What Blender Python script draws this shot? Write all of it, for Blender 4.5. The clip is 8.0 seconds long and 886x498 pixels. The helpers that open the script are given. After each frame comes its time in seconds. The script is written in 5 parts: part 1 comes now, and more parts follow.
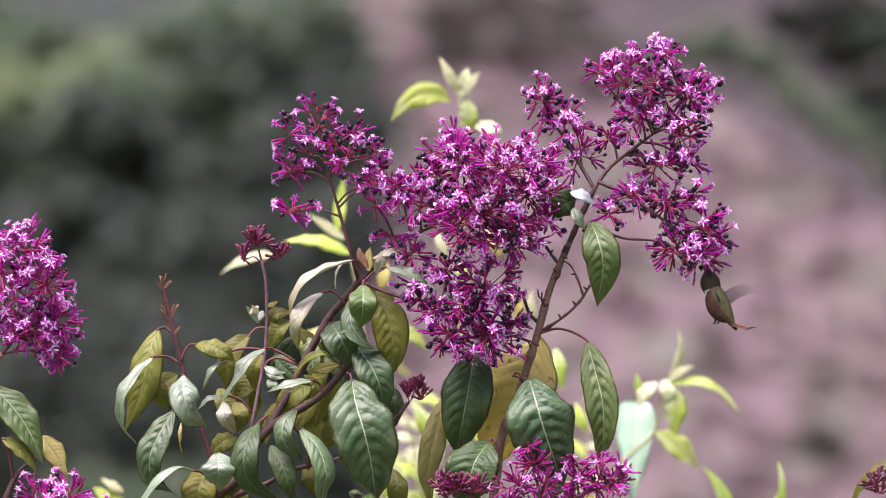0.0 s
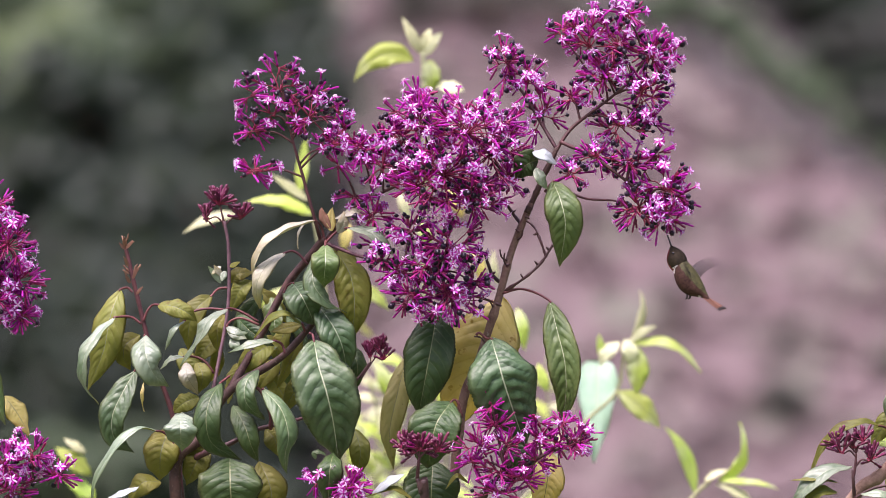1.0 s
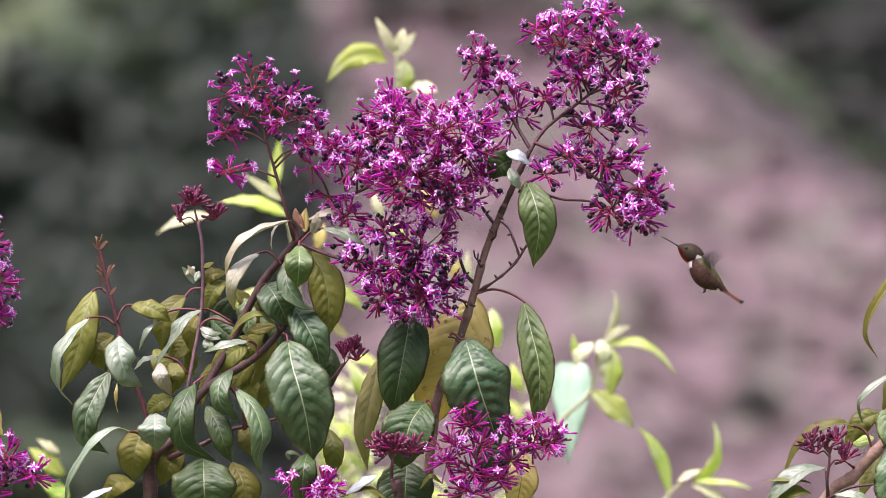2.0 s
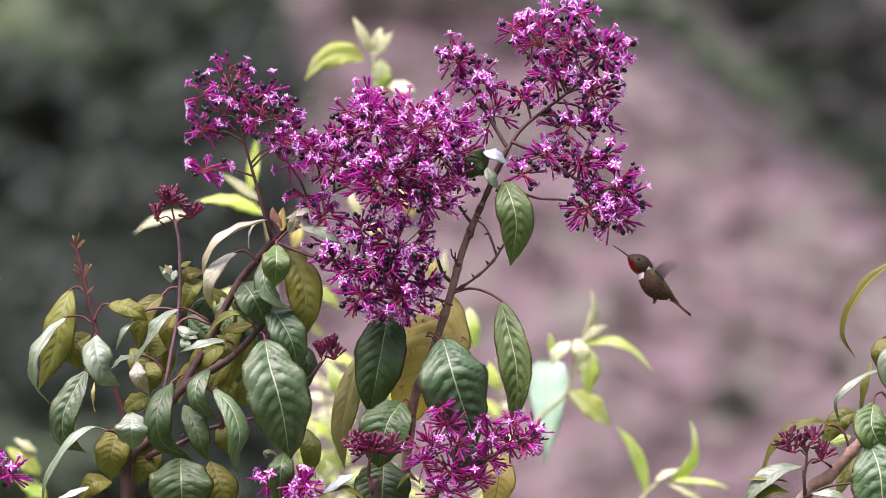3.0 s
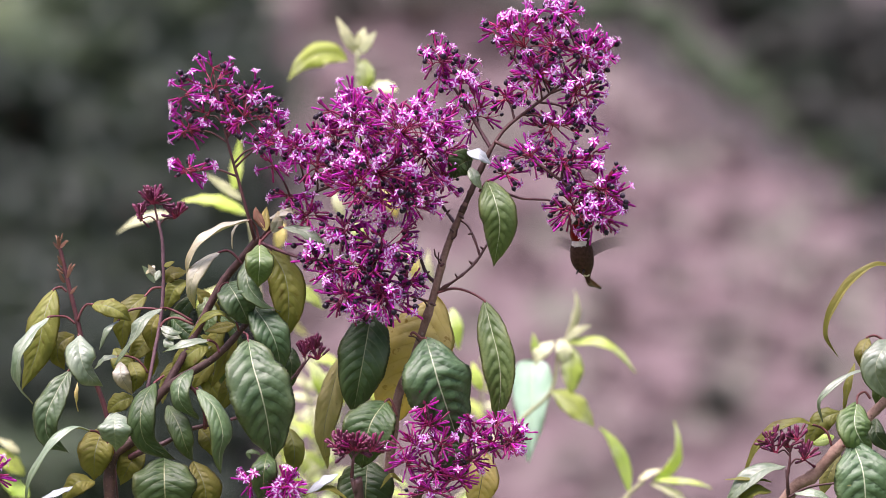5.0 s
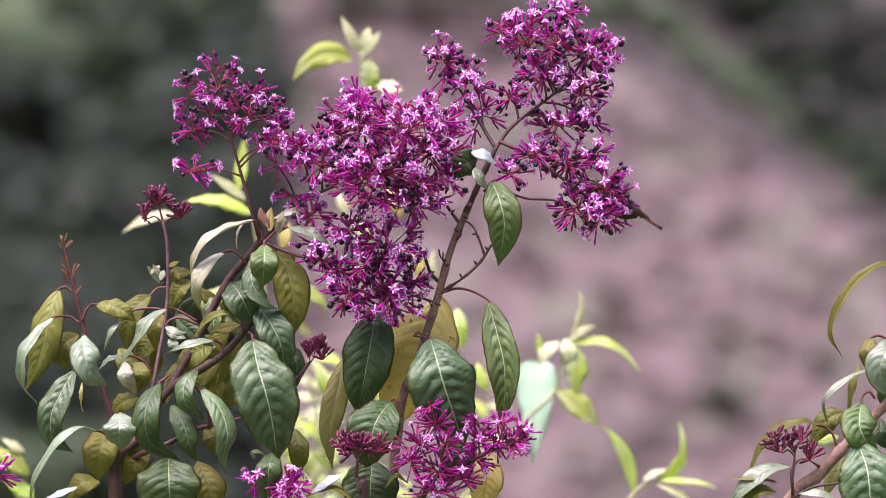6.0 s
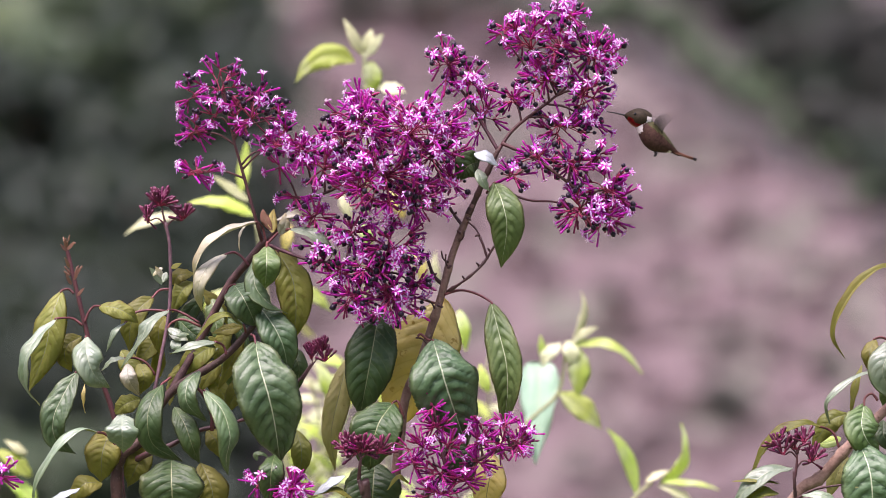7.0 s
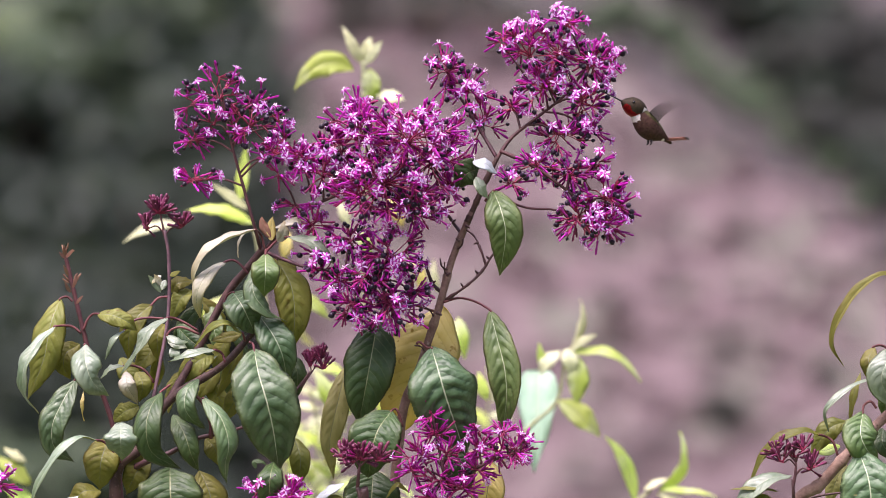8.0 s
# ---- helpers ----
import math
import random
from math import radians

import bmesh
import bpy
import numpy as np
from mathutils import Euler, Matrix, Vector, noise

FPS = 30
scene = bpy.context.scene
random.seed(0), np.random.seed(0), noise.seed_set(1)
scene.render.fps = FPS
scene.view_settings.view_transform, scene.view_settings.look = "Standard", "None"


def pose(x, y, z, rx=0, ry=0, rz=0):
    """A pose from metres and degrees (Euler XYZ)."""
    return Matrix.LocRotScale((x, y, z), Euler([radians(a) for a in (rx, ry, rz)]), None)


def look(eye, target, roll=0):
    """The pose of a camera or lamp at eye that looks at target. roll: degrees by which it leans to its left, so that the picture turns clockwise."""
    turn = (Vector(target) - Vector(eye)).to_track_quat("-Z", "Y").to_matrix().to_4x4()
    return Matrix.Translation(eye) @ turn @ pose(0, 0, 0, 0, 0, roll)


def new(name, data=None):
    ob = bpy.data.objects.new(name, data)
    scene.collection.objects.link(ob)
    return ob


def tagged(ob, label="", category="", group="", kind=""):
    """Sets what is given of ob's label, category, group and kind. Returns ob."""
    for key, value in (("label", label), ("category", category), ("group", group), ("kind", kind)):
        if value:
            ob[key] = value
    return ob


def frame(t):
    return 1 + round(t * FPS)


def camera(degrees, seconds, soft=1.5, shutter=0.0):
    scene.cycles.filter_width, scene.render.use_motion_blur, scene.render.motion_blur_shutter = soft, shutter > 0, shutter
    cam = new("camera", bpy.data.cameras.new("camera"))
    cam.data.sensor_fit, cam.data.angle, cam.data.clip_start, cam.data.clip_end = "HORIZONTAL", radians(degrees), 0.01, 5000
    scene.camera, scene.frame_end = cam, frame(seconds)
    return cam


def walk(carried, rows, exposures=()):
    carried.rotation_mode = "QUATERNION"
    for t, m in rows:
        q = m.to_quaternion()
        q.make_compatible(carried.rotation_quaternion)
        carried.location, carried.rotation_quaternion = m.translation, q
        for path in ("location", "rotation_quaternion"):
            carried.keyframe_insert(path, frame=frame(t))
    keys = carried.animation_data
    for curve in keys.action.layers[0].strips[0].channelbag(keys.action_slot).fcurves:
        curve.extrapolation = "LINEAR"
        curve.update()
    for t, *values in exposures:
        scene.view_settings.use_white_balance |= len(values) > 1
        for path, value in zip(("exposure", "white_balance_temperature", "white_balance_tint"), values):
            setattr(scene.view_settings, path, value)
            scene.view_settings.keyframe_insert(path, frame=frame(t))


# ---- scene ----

# ---------------------------------------------------------------- camera
DIST, EYE = 4.48, 1.75          # metres to the shrub, height of the tripod head
cam = camera(10.0, 8.0, 0.5, 0.2)
cam.data.dof.use_dof = True
cam.data.dof.focus_distance = DIST
cam.data.dof.aperture_fstop = 5.6
# seconds, degrees to the left, degrees upwards
PAN = [
    (0.0, 1.107, 0.460), (0.1, 1.036, 0.396), (0.2, 1.000, 0.326), (0.3, 0.889, 0.192), (0.4, 0.812, 0.018),
    (0.5, 0.798, 0.000), (0.8, 0.720, 0.004), (1.0, 0.681, 0.010), (1.5, 0.524, 0.018), (1.7, 0.470, 0.018),
    (2.3, 0.300, 0.010), (2.8, 0.180, 0.006), (3.0, 0.127, 0.005), (3.5, 0.000, 0.000), (4.0, -0.068, 0.016),
    (4.5, -0.079, 0.005), (5.2, -0.050, 0.005), (6.0, -0.010, 0.005), (6.5, 0.010, 0.029), (7.0, 0.019, 0.025),
    (7.5, 0.010, 0.039), (7.8, 0.008, 0.045), (7.9, 0.006, 0.103), (8.0, 0.005, 0.113),
]
walk(cam, [(t, pose(0, 0, EYE, 90 + up, 0, left)) for t, left, up in PAN], [(0.0, 1.08, 6250, 36), (8.0, 1.08, 6250, 36)])

# ---------------------------------------------------------------- light
SUN_ELEVATION, SUN_AZIMUTH = 68, -140      # degrees; azimuth from straight ahead towards the right
world = bpy.data.worlds.new("sky")
scene.world = world
world.use_nodes = True
sky = world.node_tree.nodes.new("ShaderNodeTexSky")
sky.sky_type, sky.sun_disc = "NISHITA", False
sky.sun_elevation, sky.sun_rotation = radians(SUN_ELEVATION), radians(SUN_AZIMUTH)
sky.air_density, sky.dust_density = 1.0, 5.0
ground_light = world.node_tree.nodes["Background"]
ground_light.inputs["Strength"].default_value = 0.095
world.node_tree.links.new(sky.outputs[0], ground_light.inputs["Color"])
sun = new("sun", bpy.data.lights.new("sun", "SUN"))
sun.data.energy, sun.data.angle, sun.data.color = 4.3, radians(50), (1.0, 0.95, 0.88)
e, a = radians(SUN_ELEVATION), radians(SUN_AZIMUTH)
sun.matrix_world = look((0, 0, 30), Vector((0, 0, 30)) - Vector((math.sin(a) * math.cos(e), math.cos(a) * math.cos(e), math.sin(e))))


# ---------------------------------------------------------------- materials
def surface(name, dark, light, scale=60.0, rough=0.5, bump=0.2, passes=0.0, pass_tint=None, spot=None, vary=0.12, alpha=1.0, veins=None, margin=None, gloss=0.5, tip=None, net=0.0, wax=0.0, spots=(3.1, 0.64, 0.7)):
    """A procedural surface: two colours mixed by noise at two scales, fine relief, some light passing through."""
    m = bpy.data.materials.new(name)
    m.use_nodes = True
    n, l = m.node_tree.nodes, m.node_tree.links
    b, out = n["Principled BSDF"], n["Material Output"]
    co = n.new("ShaderNodeTexCoord")
    big, fine = n.new("ShaderNodeTexNoise"), n.new("ShaderNodeTexNoise")
    big.inputs["Scale"].default_value, fine.inputs["Scale"].default_value = scale, scale * 7
    big.inputs["Detail"].default_value = fine.inputs["Detail"].default_value = 3
    l.new(co.outputs["Object"], big.inputs["Vector"]), l.new(co.outputs["Object"], fine.inputs["Vector"])
    add = n.new("ShaderNodeMath")
    add.operation = "MULTIPLY_ADD"
    l.new(fine.outputs["Fac"], add.inputs[0])
    add.inputs[1].default_value = 0.4
    l.new(big.outputs["Fac"], add.inputs[2])
    ramp = n.new("ShaderNodeValToRGB")
    ramp.color_ramp.elements[0].position, ramp.color_ramp.elements[0].color = 0.5, (*dark, 1)
    ramp.color_ramp.elements[1].position, ramp.color_ramp.elements[1].color = 0.95, (*light, 1)
    l.new(add.outputs[0], ramp.inputs[0])
    colour = ramp.outputs["Color"]
    if spot:
        sp, sr, mx = n.new("ShaderNodeTexNoise"), n.new("ShaderNodeValToRGB"), n.new("ShaderNodeMix")
        sp.inputs["Scale"].default_value = scale * spots[0]
        l.new(co.outputs["Object"], sp.inputs["Vector"])
        sr.color_ramp.elements[0].position, sr.color_ramp.elements[1].position = spots[1], spots[2]
        l.new(sp.outputs["Fac"], sr.inputs[0])
        mx.data_type = "RGBA"
        l.new(sr.outputs["Color"], mx.inputs["Factor"]), l.new(colour, mx.inputs["A"])
        mx.inputs["B"].default_value = (*spot, 1)
        colour = mx.outputs["Result"]
    def sum_of(kind, first, second, third=None):
        node = n.new("ShaderNodeMath")
        node.operation = kind
        for slot, value in zip(node.inputs, (first, second, third)):
            if isinstance(value, (int, float)):
                slot.default_value = value
            elif value is not None:
                l.new(value, slot)
        return node.outputs[0]

    rows_of_veins = None
    if veins:
        # side veins sweep from the midrib towards the margin and the tip
        s_, x_ = n.new("ShaderNodeAttribute"), n.new("ShaderNodeAttribute")
        s_.attribute_name, x_.attribute_name = "length_share", "width_share"
        a_ = sum_of("ABSOLUTE", x_.outputs["Fac"], 0)
        wave = sum_of("MULTIPLY_ADD", big.outputs["Fac"], 0.35, sum_of("MULTIPLY", sum_of("MULTIPLY_ADD", sum_of("POWER", a_, 1.35), -0.22, s_.outputs["Fac"]), 10.0))
        wave = sum_of("MULTIPLY_ADD", sum_of("GREATER_THAN", x_.outputs["Fac"], 0), 0.3, wave)
        near_vein = sum_of("MULTIPLY", sum_of("ABSOLUTE", sum_of("SUBTRACT", sum_of("FRACT", wave, 0), 0.5), 0), 2)
        w_ = n.new("ShaderNodeAttribute")
        w_.attribute_name = "ribbing"
        rows_of_veins = sum_of("MULTIPLY", sum_of("MULTIPLY", sum_of("POWER", near_vein, 3), sum_of("SUBTRACT", 1.12, a_)), w_.outputs["Fac"])
        # vein colour lines; on green and teal leaves they paint shade in the creases
        line = sum_of("MULTIPLY", sum_of("POWER", near_vein, 9), sum_of("MULTIPLY", sum_of("MULTIPLY_ADD", a_, -0.6, 0.85), w_.outputs["Fac"]))
        mx = n.new("ShaderNodeMix")
        mx.data_type = "RGBA"
        l.new(line, mx.inputs["Factor"]), l.new(colour, mx.inputs["A"])
        mx.inputs["B"].default_value = (*veins, 1)
        colour = mx.outputs["Result"]
    for attribute, tint, amount in (("along", tip, 0.7), ("margin", margin, 0.45)):
        if tint:
            at_, mu, mx = n.new("ShaderNodeAttribute"), n.new("ShaderNodeMath"), n.new("ShaderNodeMix")
            at_.attribute_name, mu.operation, mx.data_type = attribute, "MULTIPLY", "RGBA"
            mu.inputs[1].default_value = amount
            l.new(at_.outputs["Fac"], mu.inputs[0]), l.new(mu.outputs[0], mx.inputs["Factor"]), l.new(colour, mx.inputs["A"])
            mx.inputs["B"].default_value = (*tint, 1)
            colour = mx.outputs["Result"]
    if vary:
        info, hsv, ma = n.new("ShaderNodeObjectInfo"), n.new("ShaderNodeHueSaturation"), n.new("ShaderNodeMapRange")
        l.new(info.outputs["Random"], ma.inputs["Value"])
        spin, part_of, hue = n.new("ShaderNodeMath"), n.new("ShaderNodeMath"), n.new("ShaderNodeMapRange")
        spin.operation, part_of.operation = "MULTIPLY", "FRACT"
        spin.inputs[1].default_value = 7.31
        l.new(info.outputs["Random"], spin.inputs[0]), l.new(spin.outputs[0], part_of.inputs[0]), l.new(part_of.outputs[0], hue.inputs["Value"])
        hue.inputs["To Min"].default_value, hue.inputs["To Max"].default_value = 0.5 - 0.1 * vary, 0.5 + 0.1 * vary
        ma.inputs["To Min"].default_value, ma.inputs["To Max"].default_value = 1 - vary * 1.6, 1 + vary * 1.6
        l.new(ma.outputs[0], hsv.inputs["Value"]), l.new(hue.outputs[0], hsv.inputs["Hue"]), l.new(colour, hsv.inputs["Color"])
        colour = hsv.outputs["Color"]
    l.new(colour, b.inputs["Base Color"])
    b.inputs["Roughness"].default_value = rough
    b.inputs["Coat Weight"].default_value, b.inputs["Coat Roughness"].default_value = wax, 0.5
    b.inputs["Specular IOR Level"].default_value = gloss
    b.inputs["Alpha"].default_value = alpha
    if bump:
        bp = n.new("ShaderNodeBump")
        bp.inputs["Strength"].default_value, bp.inputs["Distance"].default_value = bump, 0.06 / scale
        relief = add.outputs[0]
        if net:
            cell, edge, plus = n.new("ShaderNodeTexVoronoi"), n.new("ShaderNodeMapRange"), n.new("ShaderNodeMath")
            cell.feature = "DISTANCE_TO_EDGE"
            cell.inputs["Scale"].default_value = net
            edge.inputs["From Max"].default_value = 0.22
            plus.operation = "MULTIPLY_ADD"
            plus.inputs[1].default_value = 0.10
            l.new(co.outputs["Object"], cell.inputs["Vector"]), l.new(cell.outputs["Distance"], edge.inputs["Value"])
            l.new(edge.outputs[0], plus.inputs[0]), l.new(relief, plus.inputs[2])
            relief = plus.outputs[0]
        if rows_of_veins:
            relief = sum_of("MULTIPLY_ADD", rows_of_veins, -1.15, relief)
        l.new(relief, bp.inputs["Height"]), l.new(bp.outputs[0], b.inputs["Normal"])
    if passes:
        tr, mix = n.new("ShaderNodeBsdfTranslucent"), n.new("ShaderNodeMixShader")
        if pass_tint:
            tr.inputs["Color"].default_value = (*pass_tint, 1)
        else:
            l.new(colour, tr.inputs["Color"])
        mix.inputs[0].default_value = passes
        l.new(b.outputs[0], mix.inputs[1]), l.new(tr.outputs[0], mix.inputs[2]), l.new(mix.outputs[0], out.inputs["Surface"])
    return m


LEAF_BACK = surface("leaf_underside", (0.20, 0.22, 0.07), (0.31, 0.31, 0.12), 90, 0.6, 0.3, 0.35, (0.35, 0.38, 0.06), None, 0.12, 1, (0.34, 0.33, 0.18))
LEAF = {
    "green": surface("leaf_green", (0.048, 0.100, 0.026), (0.118, 0.185, 0.058), 45, 0.5, 0.45, 0.15, (0.18, 0.28, 0.03), None, 0.12, 1, (0.05, 0.09, 0.03), (0.16, 0.13, 0.04), 0.34, (0.10, 0.17, 0.03), 260, 0.22),
    "teal": surface("leaf_bluish_green", (0.038, 0.090, 0.032), (0.112, 0.190, 0.086), 45, 0.44, 0.45, 0.12, (0.14, 0.26, 0.03), None, 0.12, 1, (0.030, 0.058, 0.028), (0.12, 0.12, 0.035), 0.34, (0.040, 0.100, 0.020), 260, 0.32),
    # dark green, deepened further to stand in for shade among the leaves
    "dark": surface("leaf_dark_shaded", (0.017, 0.046, 0.012), (0.052, 0.098, 0.028), 45, 0.5, 0.45, 0.08, (0.1, 0.2, 0.03), None, 0.12, 1, (0.10, 0.14, 0.06), (0.08, 0.07, 0.02), 0.32, (0.040, 0.075, 0.018), 260, 0.12),
    "olive": surface("leaf_olive", (0.125, 0.148, 0.022), (0.275, 0.275, 0.066), 45, 0.5, 0.4, 0.48, (0.48, 0.48, 0.06), (0.10, 0.065, 0.02), 0.2, 1, (0.28, 0.27, 0.11), (0.17, 0.09, 0.03), 0.4, (0.17, 0.18, 0.03), 240),
    # sky sheen put into the pale base colour, giving way to green at the tip
    "pale": surface("leaf_pale_sheen", (0.115, 0.185, 0.105), (0.27, 0.335, 0.24), 45, 0.40, 0.3, 0.2, (0.3, 0.42, 0.12), None, 0.12, 1, (0.15, 0.22, 0.13), (0.20, 0.22, 0.07), 0.5, (0.09, 0.16, 0.04), 260, 0.7),
    "yellow": surface("leaf_yellow", (0.74, 0.69, 0.22), (0.88, 0.82, 0.42), 40, 0.5, 0.3, 0.5, (0.78, 0.64, 0.12), (0.20, 0.10, 0.03), 0.12, 1, (0.40, 0.37, 0.10), (0.08, 0.03, 0.01), 0.4, (0.76, 0.66, 0.22), 240, spots=(3.4, 0.63, 0.68)),
    "tan": surface("leaf_tan", (0.31, 0.31, 0.11), (0.47, 0.45, 0.21), 45, 0.5, 0.3, 0.5, (0.62, 0.58, 0.16), (0.05, 0.035, 0.015), 0.15, 1, (0.42, 0.40, 0.2), (0.2, 0.14, 0.05), 0.4, (0.28, 0.27, 0.08), 240, spots=(4.5, 0.68, 0.71)),
    "blush": surface("leaf_blush", (0.36, 0.38, 0.28), (0.60, 0.61, 0.50), 45, 0.42, 0.35, 0.3, (0.5, 0.48, 0.15), None, 0.15, 1, (0.62, 0.62, 0.48), (0.32, 0.20, 0.08), 0.5, (0.58, 0.45, 0.08), 240, 0.2),
    "withered": surface("leaf_withered", (0.12, 0.055, 0.03), (0.28, 0.15, 0.09), 90, 0.7, 0.5, 0.1, (0.3, 0.15, 0.05)),
    "lime": surface("leaf_lime", (0.42, 0.60, 0.10), (0.66, 0.80, 0.24), 40, 0.5, 0.2, 0.5, (0.66, 0.76, 0.12), (0.70, 0.77, 0.54), 0.2, spots=(0.6, 0.5, 0.66)),
    "cream": surface("leaf_cream", (0.56, 0.62, 0.34), (0.74, 0.77, 0.52), 40, 0.5, 0.2, 0.4, (0.7, 0.7, 0.3)),
    # whitish colour paints the bright sky sheen on upturned leaves
    "silver": surface("leaf_white_sheen", (0.27, 0.32, 0.33), (0.45, 0.51, 0.52), 40, 0.4, 0.2, 0.2, (0.5, 0.6, 0.5), None, 0.1, 1, (0.60, 0.66, 0.64), None, 0.5, None, 240, 0.4),
    "mint": surface("leaf_mint", (0.24, 0.41, 0.30), (0.37, 0.53, 0.40), 40, 0.42, 0.2, 0.3, (0.5, 0.7, 0.35)),
}
RIB = surface("leaf_rib", (0.27, 0.33, 0.19), (0.40, 0.44, 0.29), 120, 0.5, 0.1)
RIB_DARK = surface("leaf_rib_dull", (0.14, 0.17, 0.07), (0.22, 0.24, 0.12), 120, 0.5, 0.1)
BARK = surface("bark_red_brown", (0.11, 0.055, 0.043), (0.31, 0.195, 0.155), 75, 0.8, 1.0, 0, None, (0.30, 0.24, 0.20))
TWIG = surface("twig_dark_red", (0.035, 0.014, 0.014), (0.080, 0.034, 0.032), 150, 0.6, 0.5)
BARK_DARK = surface("bark_dark_red", (0.035, 0.015, 0.012), (0.090, 0.040, 0.031), 130, 0.7, 0.8, 0, None, (0.13, 0.08, 0.065))
TWIG_PINK = surface("twig_pinkish", (0.15, 0.085, 0.06), (0.36, 0.24, 0.18), 70, 0.8, 1.0, 0, None, (0.10, 0.05, 0.035))
TWIG_MAUVE = surface("twig_mauve", (0.075, 0.038, 0.048), (0.17, 0.095, 0.11), 130, 0.6, 0.5)
TWIG_LIME = surface("twig_pale_green", (0.22, 0.25, 0.11), (0.32, 0.34, 0.18), 80, 0.6, 0.3)
PETIOLE = surface("petiole_wine", (0.075, 0.015, 0.017), (0.15, 0.044, 0.040), 150, 0.6, 0.2)
RACHIS = surface("flower_rachis", (0.042, 0.012, 0.015), (0.098, 0.031, 0.033), 130, 0.6, 0.5)
STALK = surface("flower_stalk", (0.17, 0.010, 0.040), (0.34, 0.032, 0.10), 150, 0.5, 0.2, 0.1, (0.5, 0.03, 0.2))
TUBE = surface("flower_tube", (0.17, 0.003, 0.10), (0.68, 0.045, 0.54), 150, 0.42, 0.15, 0.28, (0.85, 0.05, 0.66), None, 0.3, gloss=0.3)
PETAL = surface("flower_petal", (0.58, 0.30, 0.78), (0.86, 0.64, 0.95), 200, 0.5, 0.1, 0.3, (0.8, 0.42, 0.85), None, 0.15)
STAMEN = surface("flower_stamen", (0.75, 0.55, 0.70), (0.85, 0.72, 0.80), 200, 0.5, 0.0)
BUD = surface("flower_bud", (0.16, 0.003, 0.055), (0.42, 0.012, 0.20), 150, 0.45, 0.15, 0.15, (0.6, 0.02, 0.3), None, 0.2)
YOUNG_BUD = surface("young_bud", (0.07, 0.006, 0.025), (0.17, 0.015, 0.07), 150, 0.5, 0.15)
BERRY = surface("berry_purple_black", (0.005, 0.002, 0.008), (0.020, 0.009, 0.024), 200, 0.38, 0.1, gloss=0.35)


# ---------------------------------------------------------------- mesh tools
def at(gx, gy, depth=0.0):
    """A point of the planting on a grid of half millimetres that stands across the view at the shrub; depth in metres behind it."""
    k = (DIST + depth) / DIST
    return Vector(((gx - 784) * 0.0005 * k, DIST + depth, EYE + (441 - gy) * 0.0005 * k))


PLACE = {}


def part(name, bm, materials, parent=None, label="", where=(0, 0, 0), smooth=True):
    """Links a bmesh or a mesh as one object, standing at where in the world, under a thing or a part."""
    if isinstance(bm, bpy.types.Mesh):
        me = bm
    else:
        me = bpy.data.meshes.new(name)
        bm.to_mesh(me)
        bm.free()
        for m in materials if isinstance(materials, (list, tuple)) else [materials]:
            me.materials.append(m)
        if smooth:
            me.polygons.foreach_set("use_smooth", [True] * len(me.polygons))
    ob = new(name, me)
    w = where if isinstance(where, Matrix) else Matrix.Translation(where)
    PLACE[ob.name] = w
    if parent:
        ob.parent = parent
        ob.matrix_basis = PLACE[parent.name].inverted() @ w
    else:
        ob.matrix_basis = w
    return tagged(ob, label)


def thing(name, where, label, category, group=""):
    ob = new(name)
    ob.empty_display_size = 0.05
    ob.matrix_basis = Matrix.Translation(where)
    PLACE[ob.name] = Matrix.Translation(where)
    return tagged(ob, label, category, group)


def smooth_path(points, steps=6):
    """A Catmull-Rom curve through the points."""
    p = [Vector(q) for q in points]
    if len(p) < 3:
        return [p[0].lerp(p[-1], i / steps) for i in range(steps + 1)]
    p = [2 * p[0] - p[1]] + p + [2 * p[-1] - p[-2]]
    out = []
    for i in range(1, len(p) - 2):
        a, b, c, d = p[i - 1:i + 3]
        for s in range(steps):
            t = s / steps
            out.append(0.5 * (2 * b + (c - a) * t + (2 * a - 5 * b + 4 * c - d) * t * t + (3 * b - a - 3 * c + d) * t ** 3))
    return out + [p[-2]]


def add_tube(bm, path, r0, r1, sides=8, mat=0, knots=0.0, origin=Vector()):
    """A tapering tube along a path, with a swelling here and there."""
    rings, n = [], len(path)
    side = None
    for i, p in enumerate(path):
        t = (path[min(i + 1, n - 1)] - path[max(i - 1, 0)]).normalized()
        if side is None:
            side = t.orthogonal().normalized()
        side = (side - t * side.dot(t)).normalized()
        up = t.cross(side)
        r = r0 + (r1 - r0) * i / (n - 1)
        if knots:
            r *= 1 + knots * (noise.noise(p * 90) + (0.8 if i % 7 == 3 else 0))
        rings.append([bm.verts.new(p - origin + (side * math.cos(q) + up * math.sin(q)) * r) for q in (2 * math.pi * j / sides for j in range(sides))])
    for a, b in zip(rings, rings[1:]):
        for j in range(sides):
            bm.faces.new((a[j], a[(j + 1) % sides], b[(j + 1) % sides], b[j])).material_index = mat
    bm.faces.new(rings[-1]).material_index = mat
    bm.faces.new(rings[0][::-1]).material_index = mat


def add_lathe(bm, profile, sides=12, mat=0, axis="x", squash=1.0):
    """A round body about an axis from (along, radius) pairs."""
    rings = []
    for s, r in profile:
        ring = []
        for j in range(sides):
            q = 2 * math.pi * j / sides
            c, d = r * math.cos(q), r * math.sin(q) * squash
            ring.append(bm.verts.new((s, c, d) if axis == "x" else (c, d, s)))
        rings.append(ring)
    for a, b in zip(rings, rings[1:]):
        for j in range(sides):
            bm.faces.new((a[j], a[(j + 1) % sides], b[(j + 1) % sides], b[j])).material_index = mat
    bm.faces.new(rings[0][::-1]).material_index = mat
    bm.faces.new(rings[-1]).material_index = mat


